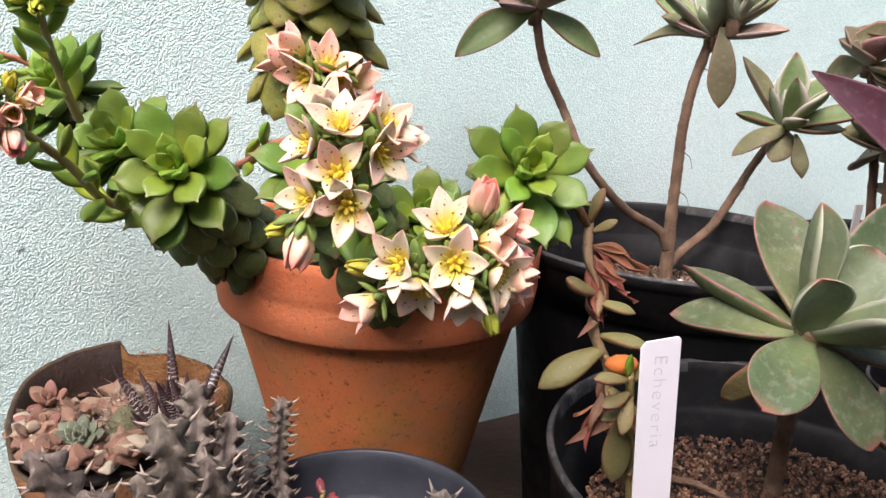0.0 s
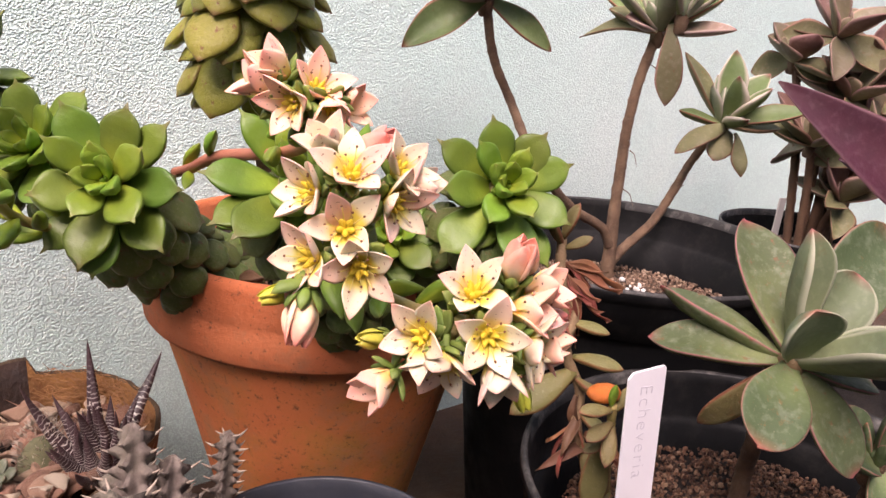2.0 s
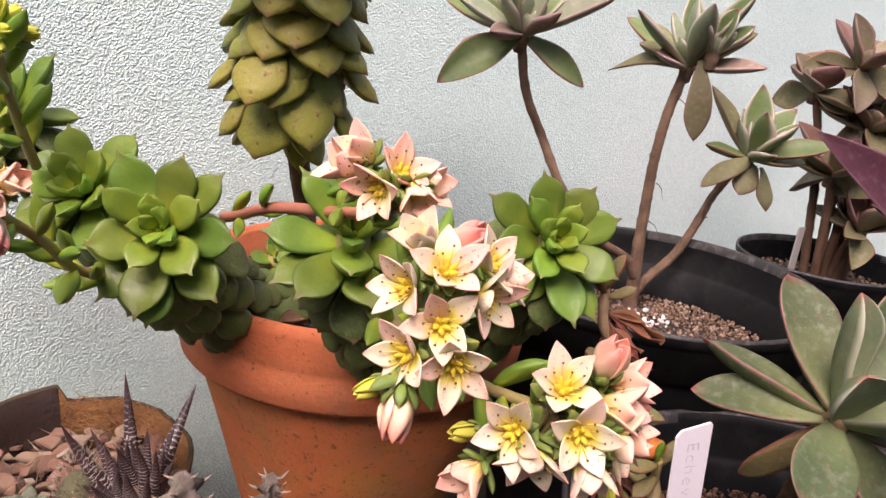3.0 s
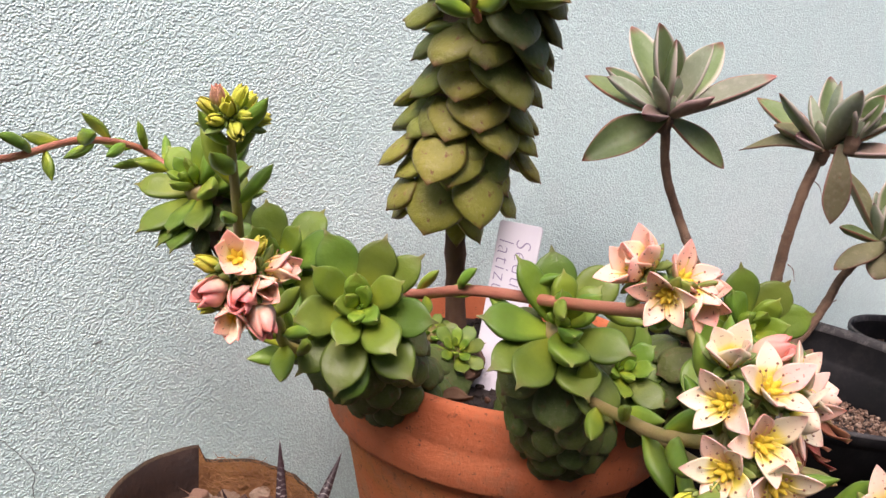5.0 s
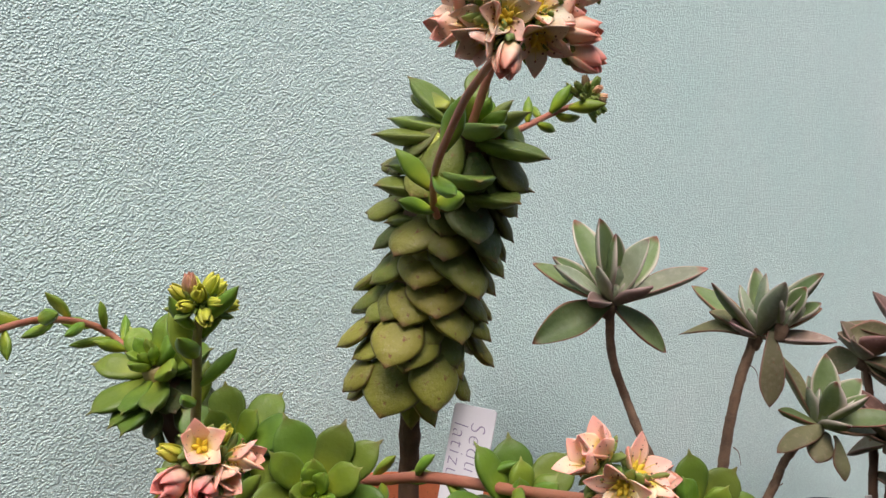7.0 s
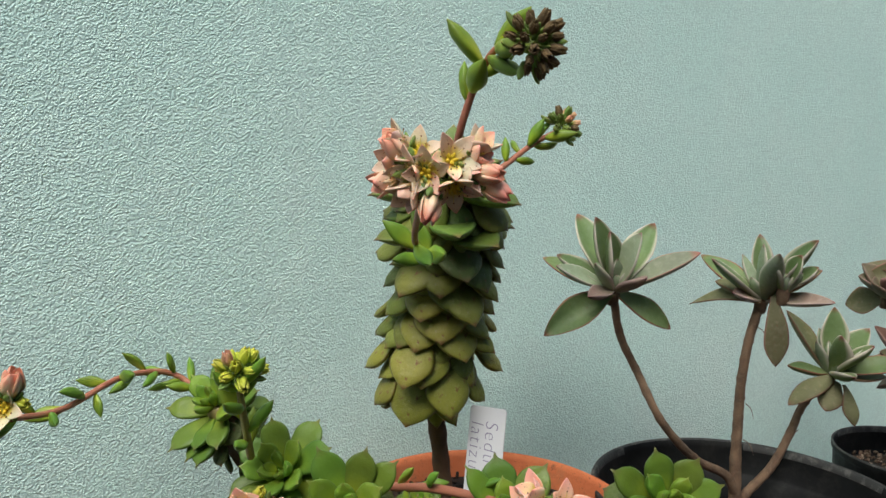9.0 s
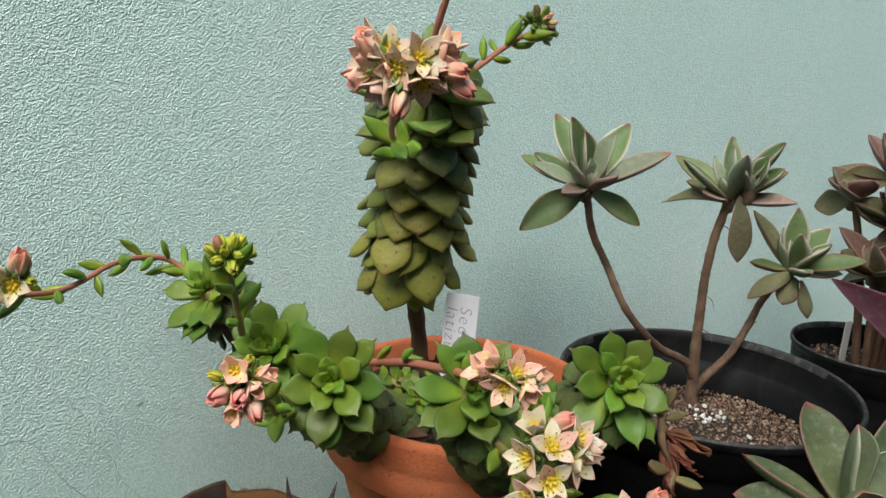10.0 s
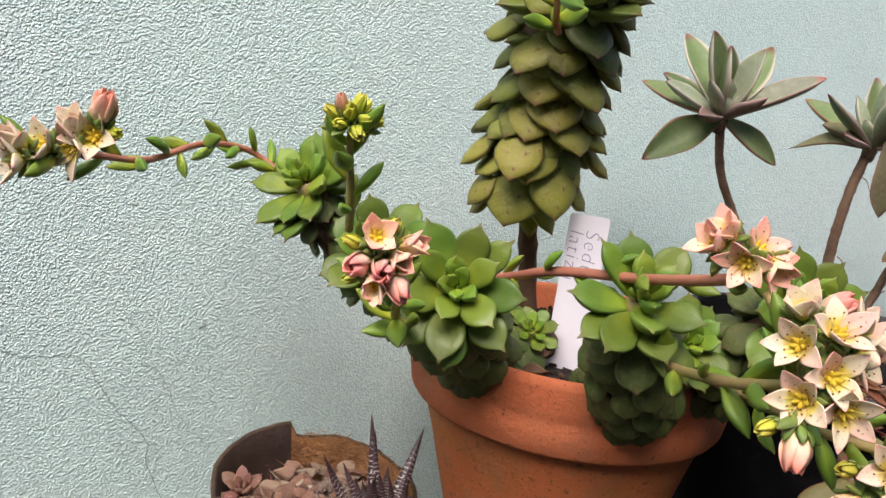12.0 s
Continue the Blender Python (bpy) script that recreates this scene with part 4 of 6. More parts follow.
for tier, (row, mats) in enumerate(((SCALES_LOW, (M_OLIVEGOLD,)), (SCALES_MID, (M_OLIVEGOLD, M_OLIVE, M_OLIVE)), (SCALES_HIGH, (M_OLIVE, M_OLD)))):
    for i, (x, y, z, w) in enumerate(row):
        tip = Vector((x, y, z))
        at_side = abs(x + 0.068) > 0.027
        if at_side:
            tip.x += 0.07 * (-0.068 - x)
        foot = min(line, key=lambda q: abs(q.z - z - (0.018 if at_side else 0.026 if z < 0.222 else 0.0215)))
        out = Vector((x - foot.x, y - foot.y - 0.004, 0))
        far = max(0.004, out.length - (0.013 if z < 0.222 else 0.019))
        out.normalize()
        d = tip - foot - out * far
        me = leaf_mesh("leaf", mats[i % len(mats)], L=d.length * 0.98, W=w * ((1.45 if at_side else 1.25), 1.42, 1.32)[tier], T=0.006, peak=0.46, base=0.72, point=1.6, full=0.70, cup=-rg.uniform(0.06, 0.2), bend=rg.uniform(-0.05, 0.05), tip=0.05, nl=16, m=12, wav=0.008, seed=tier * 20 + i)
        part("leaf", me, trunk, along(foot + out * far, d, out + Vector((0, 0, 0.35)), 1.0, rg.uniform(-6, 6)))
for i in range(78):
    s = i / 77
    k = int(200 * (0.455 + 0.465 * s))
    t = (line[k + 1] - line[k - 1]).normalized()
    size = 1.0 - 0.2 * s + rg.uniform(-0.07, 0.07)
    turn = axis_frame(line[k], t) @ pose(0, 0, 0, 0, 0, i * GOLD + rg.uniform(-6, 6))
    back = (turn @ Vector((0, 0.020, 0)) - line[k]).y > 0.004 or s > 0.8
    m = turn @ pose(0, (0.020 if back else 0.015) - 0.005 * s, 0, (-54 if back else -60) + 11 * s + rg.uniform(-9, 9), rg.uniform(-14, 14), 0) @ Matrix.Scale(size * (1.0 if back else 0.82), 4)
    me = rg.choice(LEAF_GOLD if rg.random() > 0.25 + 2.2 * s else LEAF_SCALE if s < 0.8 else LEAF_SCALE + LEAF_OLD)
    part("leaf", me, trunk, m)
part("column", Geo().add(*tube([line[k][:] for k in (86, 110, 140, 170, 186)], [0.012, 0.021, 0.020, 0.016, 0.010], 24, 12, 0.1, 4)).mesh("column", M_DARKBARK), trunk)
crown = rosette(succulent, (-0.0635, 0.349, 0.356), (0.0, -0.38, 0.92), 0.95, 22, [(-0.0645, 0.357, 0.350), (-0.0668, 0.368, 0.333)], 8, 9, (76, 4), (-20, -52), top_leaves=0.0, outer=LEAF_LONG, leaves=((60, 13.0, 9.0, 50), (200, 14.0, 9.0, 48), (320, 15.0, 10.0, 45)))
CROWN_TIPS = [(-0.108, 0.359, 0.342, 0.018), (-0.1015, 0.375, 0.3538, 0.017), (-0.0953, 0.37, 0.3739, 0.019), (-0.0316, 0.3352, 0.3409, 0.020), (-0.0394, 0.35, 0.3628, 0.018), (-0.0314, 0.3548, 0.3278, 0.019), (-0.041, 0.3344, 0.3195, 0.022), (-0.1039, 0.3541, 0.3195, 0.018),
              (-0.0619, 0.322, 0.3244, 0.022), (-0.059, 0.318, 0.3471, 0.018), (-0.0958, 0.3735, 0.305, 0.018), (-0.066, 0.400, 0.372, 0.018), (-0.045, 0.392, 0.368, 0.018), (-0.085, 0.395, 0.370, 0.018), (-0.035, 0.378, 0.352, 0.018), (-0.100, 0.364, 0.330, 0.018), (-0.0400, 0.3700, 0.3120, 0.018)]
for i, (x, y, z, w) in enumerate(CROWN_TIPS):
    foot = min(line, key=lambda q: abs(q.z - min(0.351, z + 0.007)))
    d = Vector((x, y, z)) - foot
    up, bend = Vector((0, -0.38, 0.92)) + Vector((d.x, d.y, 0)).normalized() * max(0.0, (0.335 - z) * 25), rg.uniform(0.03, 0.12)
    face = (up - d * up.dot(d) / d.length_squared).normalized()
    me = leaf_mesh("leaf", M_LONG, L=d.length * 0.98, W=w * 1.08, T=0.0058, peak=0.6, base=0.42, point=1.7, full=0.68, cup=0.25, bend=bend, tip=0.05, nl=15, m=12, seed=300 + i)
    part("leaf", me, crown, along(foot, d - face * bend * d.length * 0.85, up, 1.0, rg.uniform(-8, 8)))


# ---- flowers ----
M_ANTHER = plain_material("brown_anther", (0.16, 0.06, 0.035), (0.28, 0.13, 0.06), 0.7, 300)


def flower_parts():
    """The heart of an open flower: green sepals, yellow stamens and carpels."""
    g = Geo()
    v, f, al, sd = leaf_shape(L=0.0066, W=0.0030, T=0.0013, peak=0.45, base=0.7, point=1.6, cup=0.3, bend=0.1, nl=7, m=6)
    for i in range(5):
        g.add(v, f, pose(0, 0, -0.0012, 0, 0, 36 + 72 * i) @ pose(0, 0.0006, 0, 22, 0, 0), 0, al, sd)
    g.add(*tube([(0, 0, -0.006), (0, 0, -0.0025), (0, 0, 0.0006)], [0.0007, 0.0009, 0.0018], 6, 8), mi=0)
    for i in range(5):
        a = math.radians(72 * i + 30)
        c, d = math.cos(a), math.sin(a)
        g.add(*tube([(0.0006 * c, 0.0006 * d, 0), (0.0012 * c, 0.0012 * d, 0.0018), (0.0019 * c, 0.0019 * d, 0.0034)], [0.0012, 0.0009, 0.0003], 6, 6), mi=1)
    sv, sf = stone_shape(3, 0.2, 1)
    for i in range(10):
        a = math.radians(36 * i + 9)
        r, h = (0.0034, 0.0034) if i % 2 else (0.0044, 0.0048)
        g.add(*tube([(0.0012 * math.cos(a), 0.0012 * math.sin(a), 0), (0.7 * r * math.cos(a), 0.7 * r * math.sin(a), 0.8 * h), (r * math.cos(a), r * math.sin(a), h)], [0.00016, 0.00014, 0.0001], 5, 5), mi=2)
        g.add(sv * np.array([0.00036, 0.00036, 0.0005]), sf, Matrix.Translation((r * math.cos(a), r * math.sin(a), h + 0.0002)), 3)
    return g.mesh("flower", [M_SEPAL, M_YELLOW, M_FILAMENT, M_ANTHER])


HEART = flower_parts()
PETALS, PETALS_PALE, PETALS_AGED, PETALS_SALMON, PETALS_ROSE = [[leaf_mesh("petal", mt, L=0.0102, W=0.0060, T=0.0008, peak=0.5, base=0.6, point=1.35, full=0.85, cup=0.3, bend=b, fold=0.12, nl=12, m=10, seed=i) for i, b in enumerate((0.05, -0.12, 0.12))] for mt in (M_PETAL, M_PETALPALE, M_PETALAGED, M_SALMON, M_ROSE)]


def bud_mesh(mat):
    """A closed bud of five overlapping petals, in green sepals."""
    g = Geo()
    v, f, al, sd = leaf_shape(L=0.0105, W=0.0058, T=0.001, peak=0.42, base=0.45, point=1.5, cup=0.6, bend=0.16, nl=10, m=8)
    for i in range(5):
        g.add(v, f, pose(0, 0, 0, 0, 0, 72 * i) @ pose(0, 0.0012, 0, 80, 6, 0), 0, al, sd)
    v, f, al, sd = leaf_shape(L=0.0048, W=0.0026, T=0.001, peak=0.45, base=0.7, point=1.6, cup=0.3, bend=0.3, nl=7, m=6)
    for i in range(5):
        g.add(v, f, pose(0, 0, -0.001, 0, 0, 36 + 72 * i) @ pose(0, 0.0012, 0, 48, 0, 0), 1, al, sd)
    g.add(*tube([(0, 0, -0.006), (0, 0, -0.0015), (0, 0, 0.001)], [0.0007, 0.0009, 0.0019], 6, 8), mi=1)
    return g.mesh("flower_bud", [mat, M_SEPAL])


BUD_PINK, BUD_YELLOW = bud_mesh(M_BUD), bud_mesh(M_YBUD)


def cluster(plant, rows, hub, seed, size=1.0, stem_mat=M_GREENSTEM, petals=None):
    """Open flowers (0), half-open ones (1), pink (2) and yellow (3) buds on short stalks from one hub."""
    rg = random.Random(seed)
    hub = Vector(hub)
    for x, y, z, dx, dz, kind in rows:
        at, way = Vector((x, y, z)), Vector((dx, -0.75 + 0.3 * (abs(dx) + abs(dz)), dz)).normalized()
        foot = at - way * 0.005 * size
        fr = axis_frame(foot if kind < 2 else at - way * 0.005, way, rg.uniform(0, 72))
        if kind >= 2:
            ob = part("flower_bud", BUD_PINK if kind == 2 else BUD_YELLOW, plant, fr @ Matrix.Diagonal((1.28 * size, 1.28 * size, 1.1 * size, 1) if kind == 2 else (0.74 * size, 0.74 * size, 0.72 * size, 1)))
        else:
            ob = part("flower", HEART, plant, fr @ Matrix.Scale(size, 4))
            wide = {0: 40, 0.5: 65, 0.7: 74}.get(kind, 66)
            hue = PETALS_ROSE if kind == 1.5 else petals or PETALS
            for i in range(5):
                m = fr @ pose(0, 0, 0, 0, 0, 72 * i + rg.uniform(-6, 6)) @ pose(0, 0.0011, 0, wide + rg.uniform(-9, 9), rg.uniform(-8, 8), 0) @ Matrix.Diagonal((size * (1.0 if kind == 0 else 1.2), size * rg.uniform(0.92, 1.1), size, 1))
                part("petal", rg.choice(hue), ob, m)
        bend = foot.lerp(hub, 0.5) + Vector((0, 0, -0.002))
        part("pedicel", Geo().add(*tube([hub[:], bend[:], (foot - way * 0.003)[:]], [0.0011, 0.0009, 0.0008], 8, 6)).mesh("pedicel", stem_mat), plant)
        for k in range(2):
            side = Vector((rg.uniform(-1, 1), rg.uniform(-1, 0.3), rg.uniform(-1, 1)))
            d = (side - way * side.dot(way)).normalized() + way * 0.35
            part("bract", BRACT, plant, along(bend.lerp(foot - way * 0.003, rg.uniform(0.2, 0.9)), d, way, rg.uniform(0.8, 1.25)))


BRACT = leaf_mesh("bract", M_SEPAL, L=0.0075, W=0.0036, T=0.0016, peak=0.5, base=0.5, point=1.7, cup=0.3, bend=0.15, nl=8, m=8)


def stalk(plant, pts, radii, mat, leaves, seed, leaf=None, scale=1.0, start=0.1, end=0.95):
    """A flower stalk with small fleshy leaves set along it."""
    rg = random.Random(seed)
    ob = part("flower_stalk", Geo().add(*tube(pts, radii, 30, 9, 0.06, seed)).mesh("flower_stalk", mat), plant)
    fine = spline(pts, 120)
    for i in range(leaves):
        k = int(119 * (start + (end - start) * (i + 0.5) / leaves))
        k = min(max(k, 1), 118)
        t = (fine[k + 1] - fine[k - 1]).normalized()
        m = axis_frame(fine[k], t) @ pose(0, 0, 0, 0, 0, i * GOLD + rg.uniform(-15, 15)) @ pose(0, 0.0012, 0, rg.uniform(25, 60), rg.uniform(-15, 15), 0) @ Matrix.Scale(scale * rg.uniform(0.8, 1.25), 4)
        part("leaf", rg.choice(leaf or LEAF_STALK), ob, m)
    return ob


CLUSTER_HIGH = [
    (-0.039, 0.199, 0.242, -0.5, -0.15, 0), (-0.031, 0.204, 0.248, 0.15, 0.55, 0), (-0.042, 0.206, 0.251, -0.5, 0.6, 1),
    (-0.023, 0.210, 0.242, 0.8, 0.1, 1), (-0.028, 0.200, 0.241, 0.1, -0.3, 1), (-0.046, 0.206, 0.247, -0.8, 0.4, 1),
]
CLUSTER_MID = [
    (-0.023, 0.172, 0.235, 0.05, 0.6, 0), (-0.034, 0.174, 0.229, -0.75, 0.25, 0), (-0.024, 0.168, 0.223, 0, 0.25, 0),
    (-0.021, 0.165, 0.214, 0, -0.1, 0), (-0.033, 0.168, 0.216, -0.55, 0.1, 0), (-0.012, 0.174, 0.226, 0.55, -0.05, 0),
    (-0.011, 0.180, 0.234, 0.5, 0.5, 0), (-0.008, 0.182, 0.229, 0.9, 0.3, 1), (-0.032, 0.166, 0.204, -0.15, -0.9, 2),
    (-0.039, 0.170, 0.207, -0.9, -0.3, 3), (-0.029, 0.182, 0.237, -0.3, 0.7, 1), (-0.018, 0.186, 0.236, 0.5, 0.6, 2),
]
CLUSTER_LOW = [
    (0.002, 0.165, 0.213, -0.1, 0.6, 0), (0.011, 0.166, 0.218, 0.1, 0.95, 2), (0.005, 0.157, 0.204, 0, 0.05, 0),
    (-0.010, 0.161, 0.203, -0.45, 0.2, 0), (-0.004, 0.160, 0.195, -0.15, -0.5, 0), (0.008, 0.158, 0.195, 0.1, -0.55, 1),
    (0.015, 0.164, 0.208, 0.75, 0.15, 1.5), (0.019, 0.170, 0.211, 0.9, 0.5, 1.5), (0.018, 0.163, 0.200, 0.75, -0.2, 0),
    (0.019, 0.168, 0.192, 0.6, -0.5, 0), (0.0215, 0.170, 0.197, 0.95, -0.3, 1.5), (-0.017, 0.164, 0.190, -0.75, -0.45, 1.5), (0.015, 0.164, 0.187, 0.35, -0.8, 3),
    (-0.019, 0.166, 0.200, -0.9, 0.1, 3), (0.019, 0.172, 0.203, 0.95, 0, 2),
]
CLUSTER_SIDE = [
    (-0.142, 0.229, 0.2340, 0.02, 0.28, 0.5), (-0.1340, 0.230, 0.2255, 0.30, -0.02, 0.7), (-0.1415, 0.227, 0.2165, -0.06, -0.22, 0.7),
    (-0.147, 0.228, 0.2240, -0.25, -0.05, 2), (-0.1505, 0.232, 0.2305, -0.7, 0.3, 3), (-0.1345, 0.230, 0.2175, 0.4, -0.45, 2), (-0.150, 0.236, 0.217, -0.7, -0.4, 3), (-0.137, 0.236, 0.236, 0.4, 0.7, 3),
    (-0.1395, 0.2285, 0.2225, 0.1, 0.0, 2), (-0.1300, 0.234, 0.231, 0.8, 0.3, 0.7),
]
CLUSTER_ARM = [
    (-0.257, 0.285, 0.249, 0, 0.15, 0), (-0.253, 0.288, 0.258, 0.3, 0.9, 2), (-0.266, 0.283, 0.243, -0.3, -0.1, 0),
    (-0.274, 0.278, 0.245, -0.3, 0.3, 0), (-0.281, 0.272, 0.238, -0.5, -0.1, 0), (-0.250, 0.290, 0.250, 0.8, 0.1, 3),
    (-0.264, 0.288, 0.253, 0, 0.6, 1), (-0.280, 0.274, 0.246, -0.3, 0.6, 1),
]
CLUSTER_TOP = [
    (-0.091, 0.213, 0.364, -0.6, 0.5, 1), (-0.084, 0.211, 0.362, -0.15, 0.45, 0), (-0.072, 0.207, 0.359, 0.15, 0.2, 0),
    (-0.081, 0.206, 0.353, -0.1, -0.1, 0), (-0.087, 0.209, 0.352, -0.6, -0.2, 0), (-0.063, 0.212, 0.364, 0.5, 0.7, 1),
    (-0.061, 0.211, 0.354, 0.7, 0, 2), (-0.071, 0.207, 0.347, 0.2, -0.6, 0), (-0.079, 0.207, 0.343, -0.1, -0.85, 2),
]
CLUSTER_TOP_RIM = [
    (-0.086, 0.210, 0.346, -0.5, -0.6, 1), (-0.092, 0.216, 0.357, -0.9, 0.1, 1), (-0.067, 0.210, 0.352, 0.5, -0.25, 1),
    (-0.064, 0.212, 0.359, 0.8, 0.3, 1.5), (-0.090, 0.212, 0.361, -0.7, 0.6, 2), (-0.094, 0.216, 0.350, -0.9, -0.3, 1.5), (-0.058, 0.214, 0.349, 0.8, -0.4, 2),
]
cluster(succulent, CLUSTER_HIGH, (-0.033, 0.214, 0.238), 1, 0.95, M_GREENSTEM, PETALS_SALMON + PETALS_ROSE)
cluster(succulent, CLUSTER_MID, (-0.023, 0.186, 0.217), 2, 0.94)
cluster(succulent, CLUSTER_LOW, (0.004, 0.176, 0.200), 3, 0.95)
cluster(succulent, CLUSTER_SIDE, (-0.141, 0.242, 0.222), 4, 1.04, M_GREENSTEM, PETALS_SALMON)
cluster(succulent, CLUSTER_ARM, (-0.266, 0.293, 0.240), 5, 1.28, M_GREENSTEM, PETALS_PALE)
cluster(succulent, CLUSTER_TOP + CLUSTER_TOP_RIM, (-0.077, 0.222, 0.352), 6, 0.98, M_DARKBARK, PETALS_AGED + PETALS_SALMON[:1])
stalk(succulent, [(-0.092, 0.335, 0.196), (-0.084, 0.325, 0.200), (-0.069, 0.300, 0.2105), (-0.043, 0.265, 0.2195), (-0.032, 0.220, 0.233), (-0.033, 0.212, 0.240)], [0.0022, 0.0022, 0.0020, 0.0018], M_REDSTEM, 11, 21)
stalk(succulent, [(-0.033, 0.285, 0.182), (-0.027, 0.25, 0.190), (-0.028, 0.205, 0.205), (-0.023, 0.186, 0.217), (-0.030, 0.200, 0.235)], [0.002, 0.0019, 0.0017, 0.0014], M_GREENSTEM, 12, 22, scale=1.1)
stalk(succulent, [(-0.027, 0.225, 0.197), (-0.010, 0.195, 0.197), (0.004, 0.176, 0.200)], [0.0017, 0.0015, 0.0014], M_GREENSTEM, 9, 23, scale=1.05)
stalk(succulent, [(-0.118, 0.318, 0.172), (-0.134, 0.290, 0.186), (-0.134, 0.262, 0.205), (-0.141, 0.240, 0.222)], [0.002, 0.0018, 0.0015], M_GREENSTEM, 14, 24, scale=1.2)
stalk(succulent, [(-0.192, 0.366, 0.218), (-0.205, 0.392, 0.226), (-0.222, 0.392, 0.237), (-0.238, 0.365, 0.241), (-0.250, 0.325, 0.236), (-0.266, 0.293, 0.240), (-0.282, 0.276, 0.236)], [0.0018, 0.0017, 0.0015, 0.0013], M_REDSTEM, 22, 25, scale=1.08)
stalk(succulent, [(-0.075, 0.345, 0.310), (-0.0785, 0.335, 0.3148), (-0.0832, 0.300, 0.3252), (-0.0817, 0.262, 0.3411), (-0.0805, 0.245, 0.3453), (-0.077, 0.222, 0.352)], [0.0017, 0.0015, 0.0014, 0.0012], M_REDSTEM, 6, 26, scale=1.3, start=0.0, end=0.5)
stalk(succulent, [(-0.066, 0.345, 0.350), (-0.0635, 0.325, 0.374), (-0.0578, 0.318, 0.3945), (-0.051, 0.302, 0.409), (-0.042, 0.29, 0.411)], [0.002, 0.0018, 0.0014], M_REDSTEM, 8, 27, scale=1.55, start=0.4)
stalk(succulent, [(-0.058, 0.352, 0.345), (-0.037, 0.372, 0.360), (-0.018, 0.39, 0.374), (-0.004, 0.394, 0.382)], [0.0018, 0.0016, 0.0013], M_REDSTEM, 7, 28, scale=1.12, start=0.35, end=0.88)
stalk(succulent, [(-0.160, 0.326, 0.214), (-0.159, 0.312, 0.231), (-0.160, 0.304, 0.25), (-0.160, 0.300, 0.262)], [0.002, 0.0018, 0.0014], M_GREENSTEM, 8, 29, scale=1.35)


def bud_head(plant, c, axis, r, n, buds, seed, size=1.0):
    """A tight head of closed buds."""
    rg = random.Random(seed)
    fr = axis_frame(c, axis)
    for i in range(n):
        z = 1 - 1.35 * (i + 0.5) / n
        a = math.radians(i * GOLD)
        d = Vector((math.sqrt(max(0, 1 - z * z)) * math.cos(a), math.sqrt(max(0, 1 - z * z)) * math.sin(a), z))
        w = (fr.to_3x3() @ d).normalized()
        me = rg.choice(buds)
        part("flower_bud", me, plant, axis_frame(Vector(c) + w * r * 0.45, w, rg.uniform(0, 360)) @ Matrix.Scale(size * rg.uniform(0.8, 1.15), 4))
    for i in range(6):
        w = (fr.to_3x3() @ Vector((math.cos(i * 1.05), math.sin(i * 1.05), -0.35))).normalized()
        part("bract", BRACT, plant, along(Vector(c) + w * r * 0.5, w, (fr.to_3x3() @ Vector((0, 0, 1))), 1.2))


BUD_DRY = bud_mesh(M_HIBUD)
M_PEACH = leaf_material("peach_bud", (0.45, 0.42, 0.10), (0.66, 0.40, 0.22), (0.66, 0.27, 0.17), rough=0.45, dust=0.15, bloom=(0.7, 0.52, 0.36))
BUD_PEACH = bud_mesh(M_PEACH)
BUD_GREEN = bud_mesh(M_SEPAL)
bud_head(succulent, (-0.160, 0.299, 0.2630), (0, -0.2, 1), 0.008, 12, [BUD_YELLOW, BUD_YELLOW, BUD_GREEN, BUD_YELLOW], 31, 0.88)
part("flower_bud", BUD_PEACH, succulent, axis_frame((-0.163, 0.296, 0.2665), (-0.15, -0.4, 1)) @ Matrix.Scale(0.85, 4))
bud_head(succulent, (-0.037, 0.285, 0.409), (0.6, -0.5, 0.2), 0.0175, 32, [BUD_DRY], 32, 0.72)
bud_head(succulent, (-0.001, 0.394, 0.385), (0.6, -0.2, 0.7), 0.0115, 20, [BUD_GREEN, BUD_DRY, BUD_GREEN, BUD_DRY, BUD_PEACH], 33, 0.66)


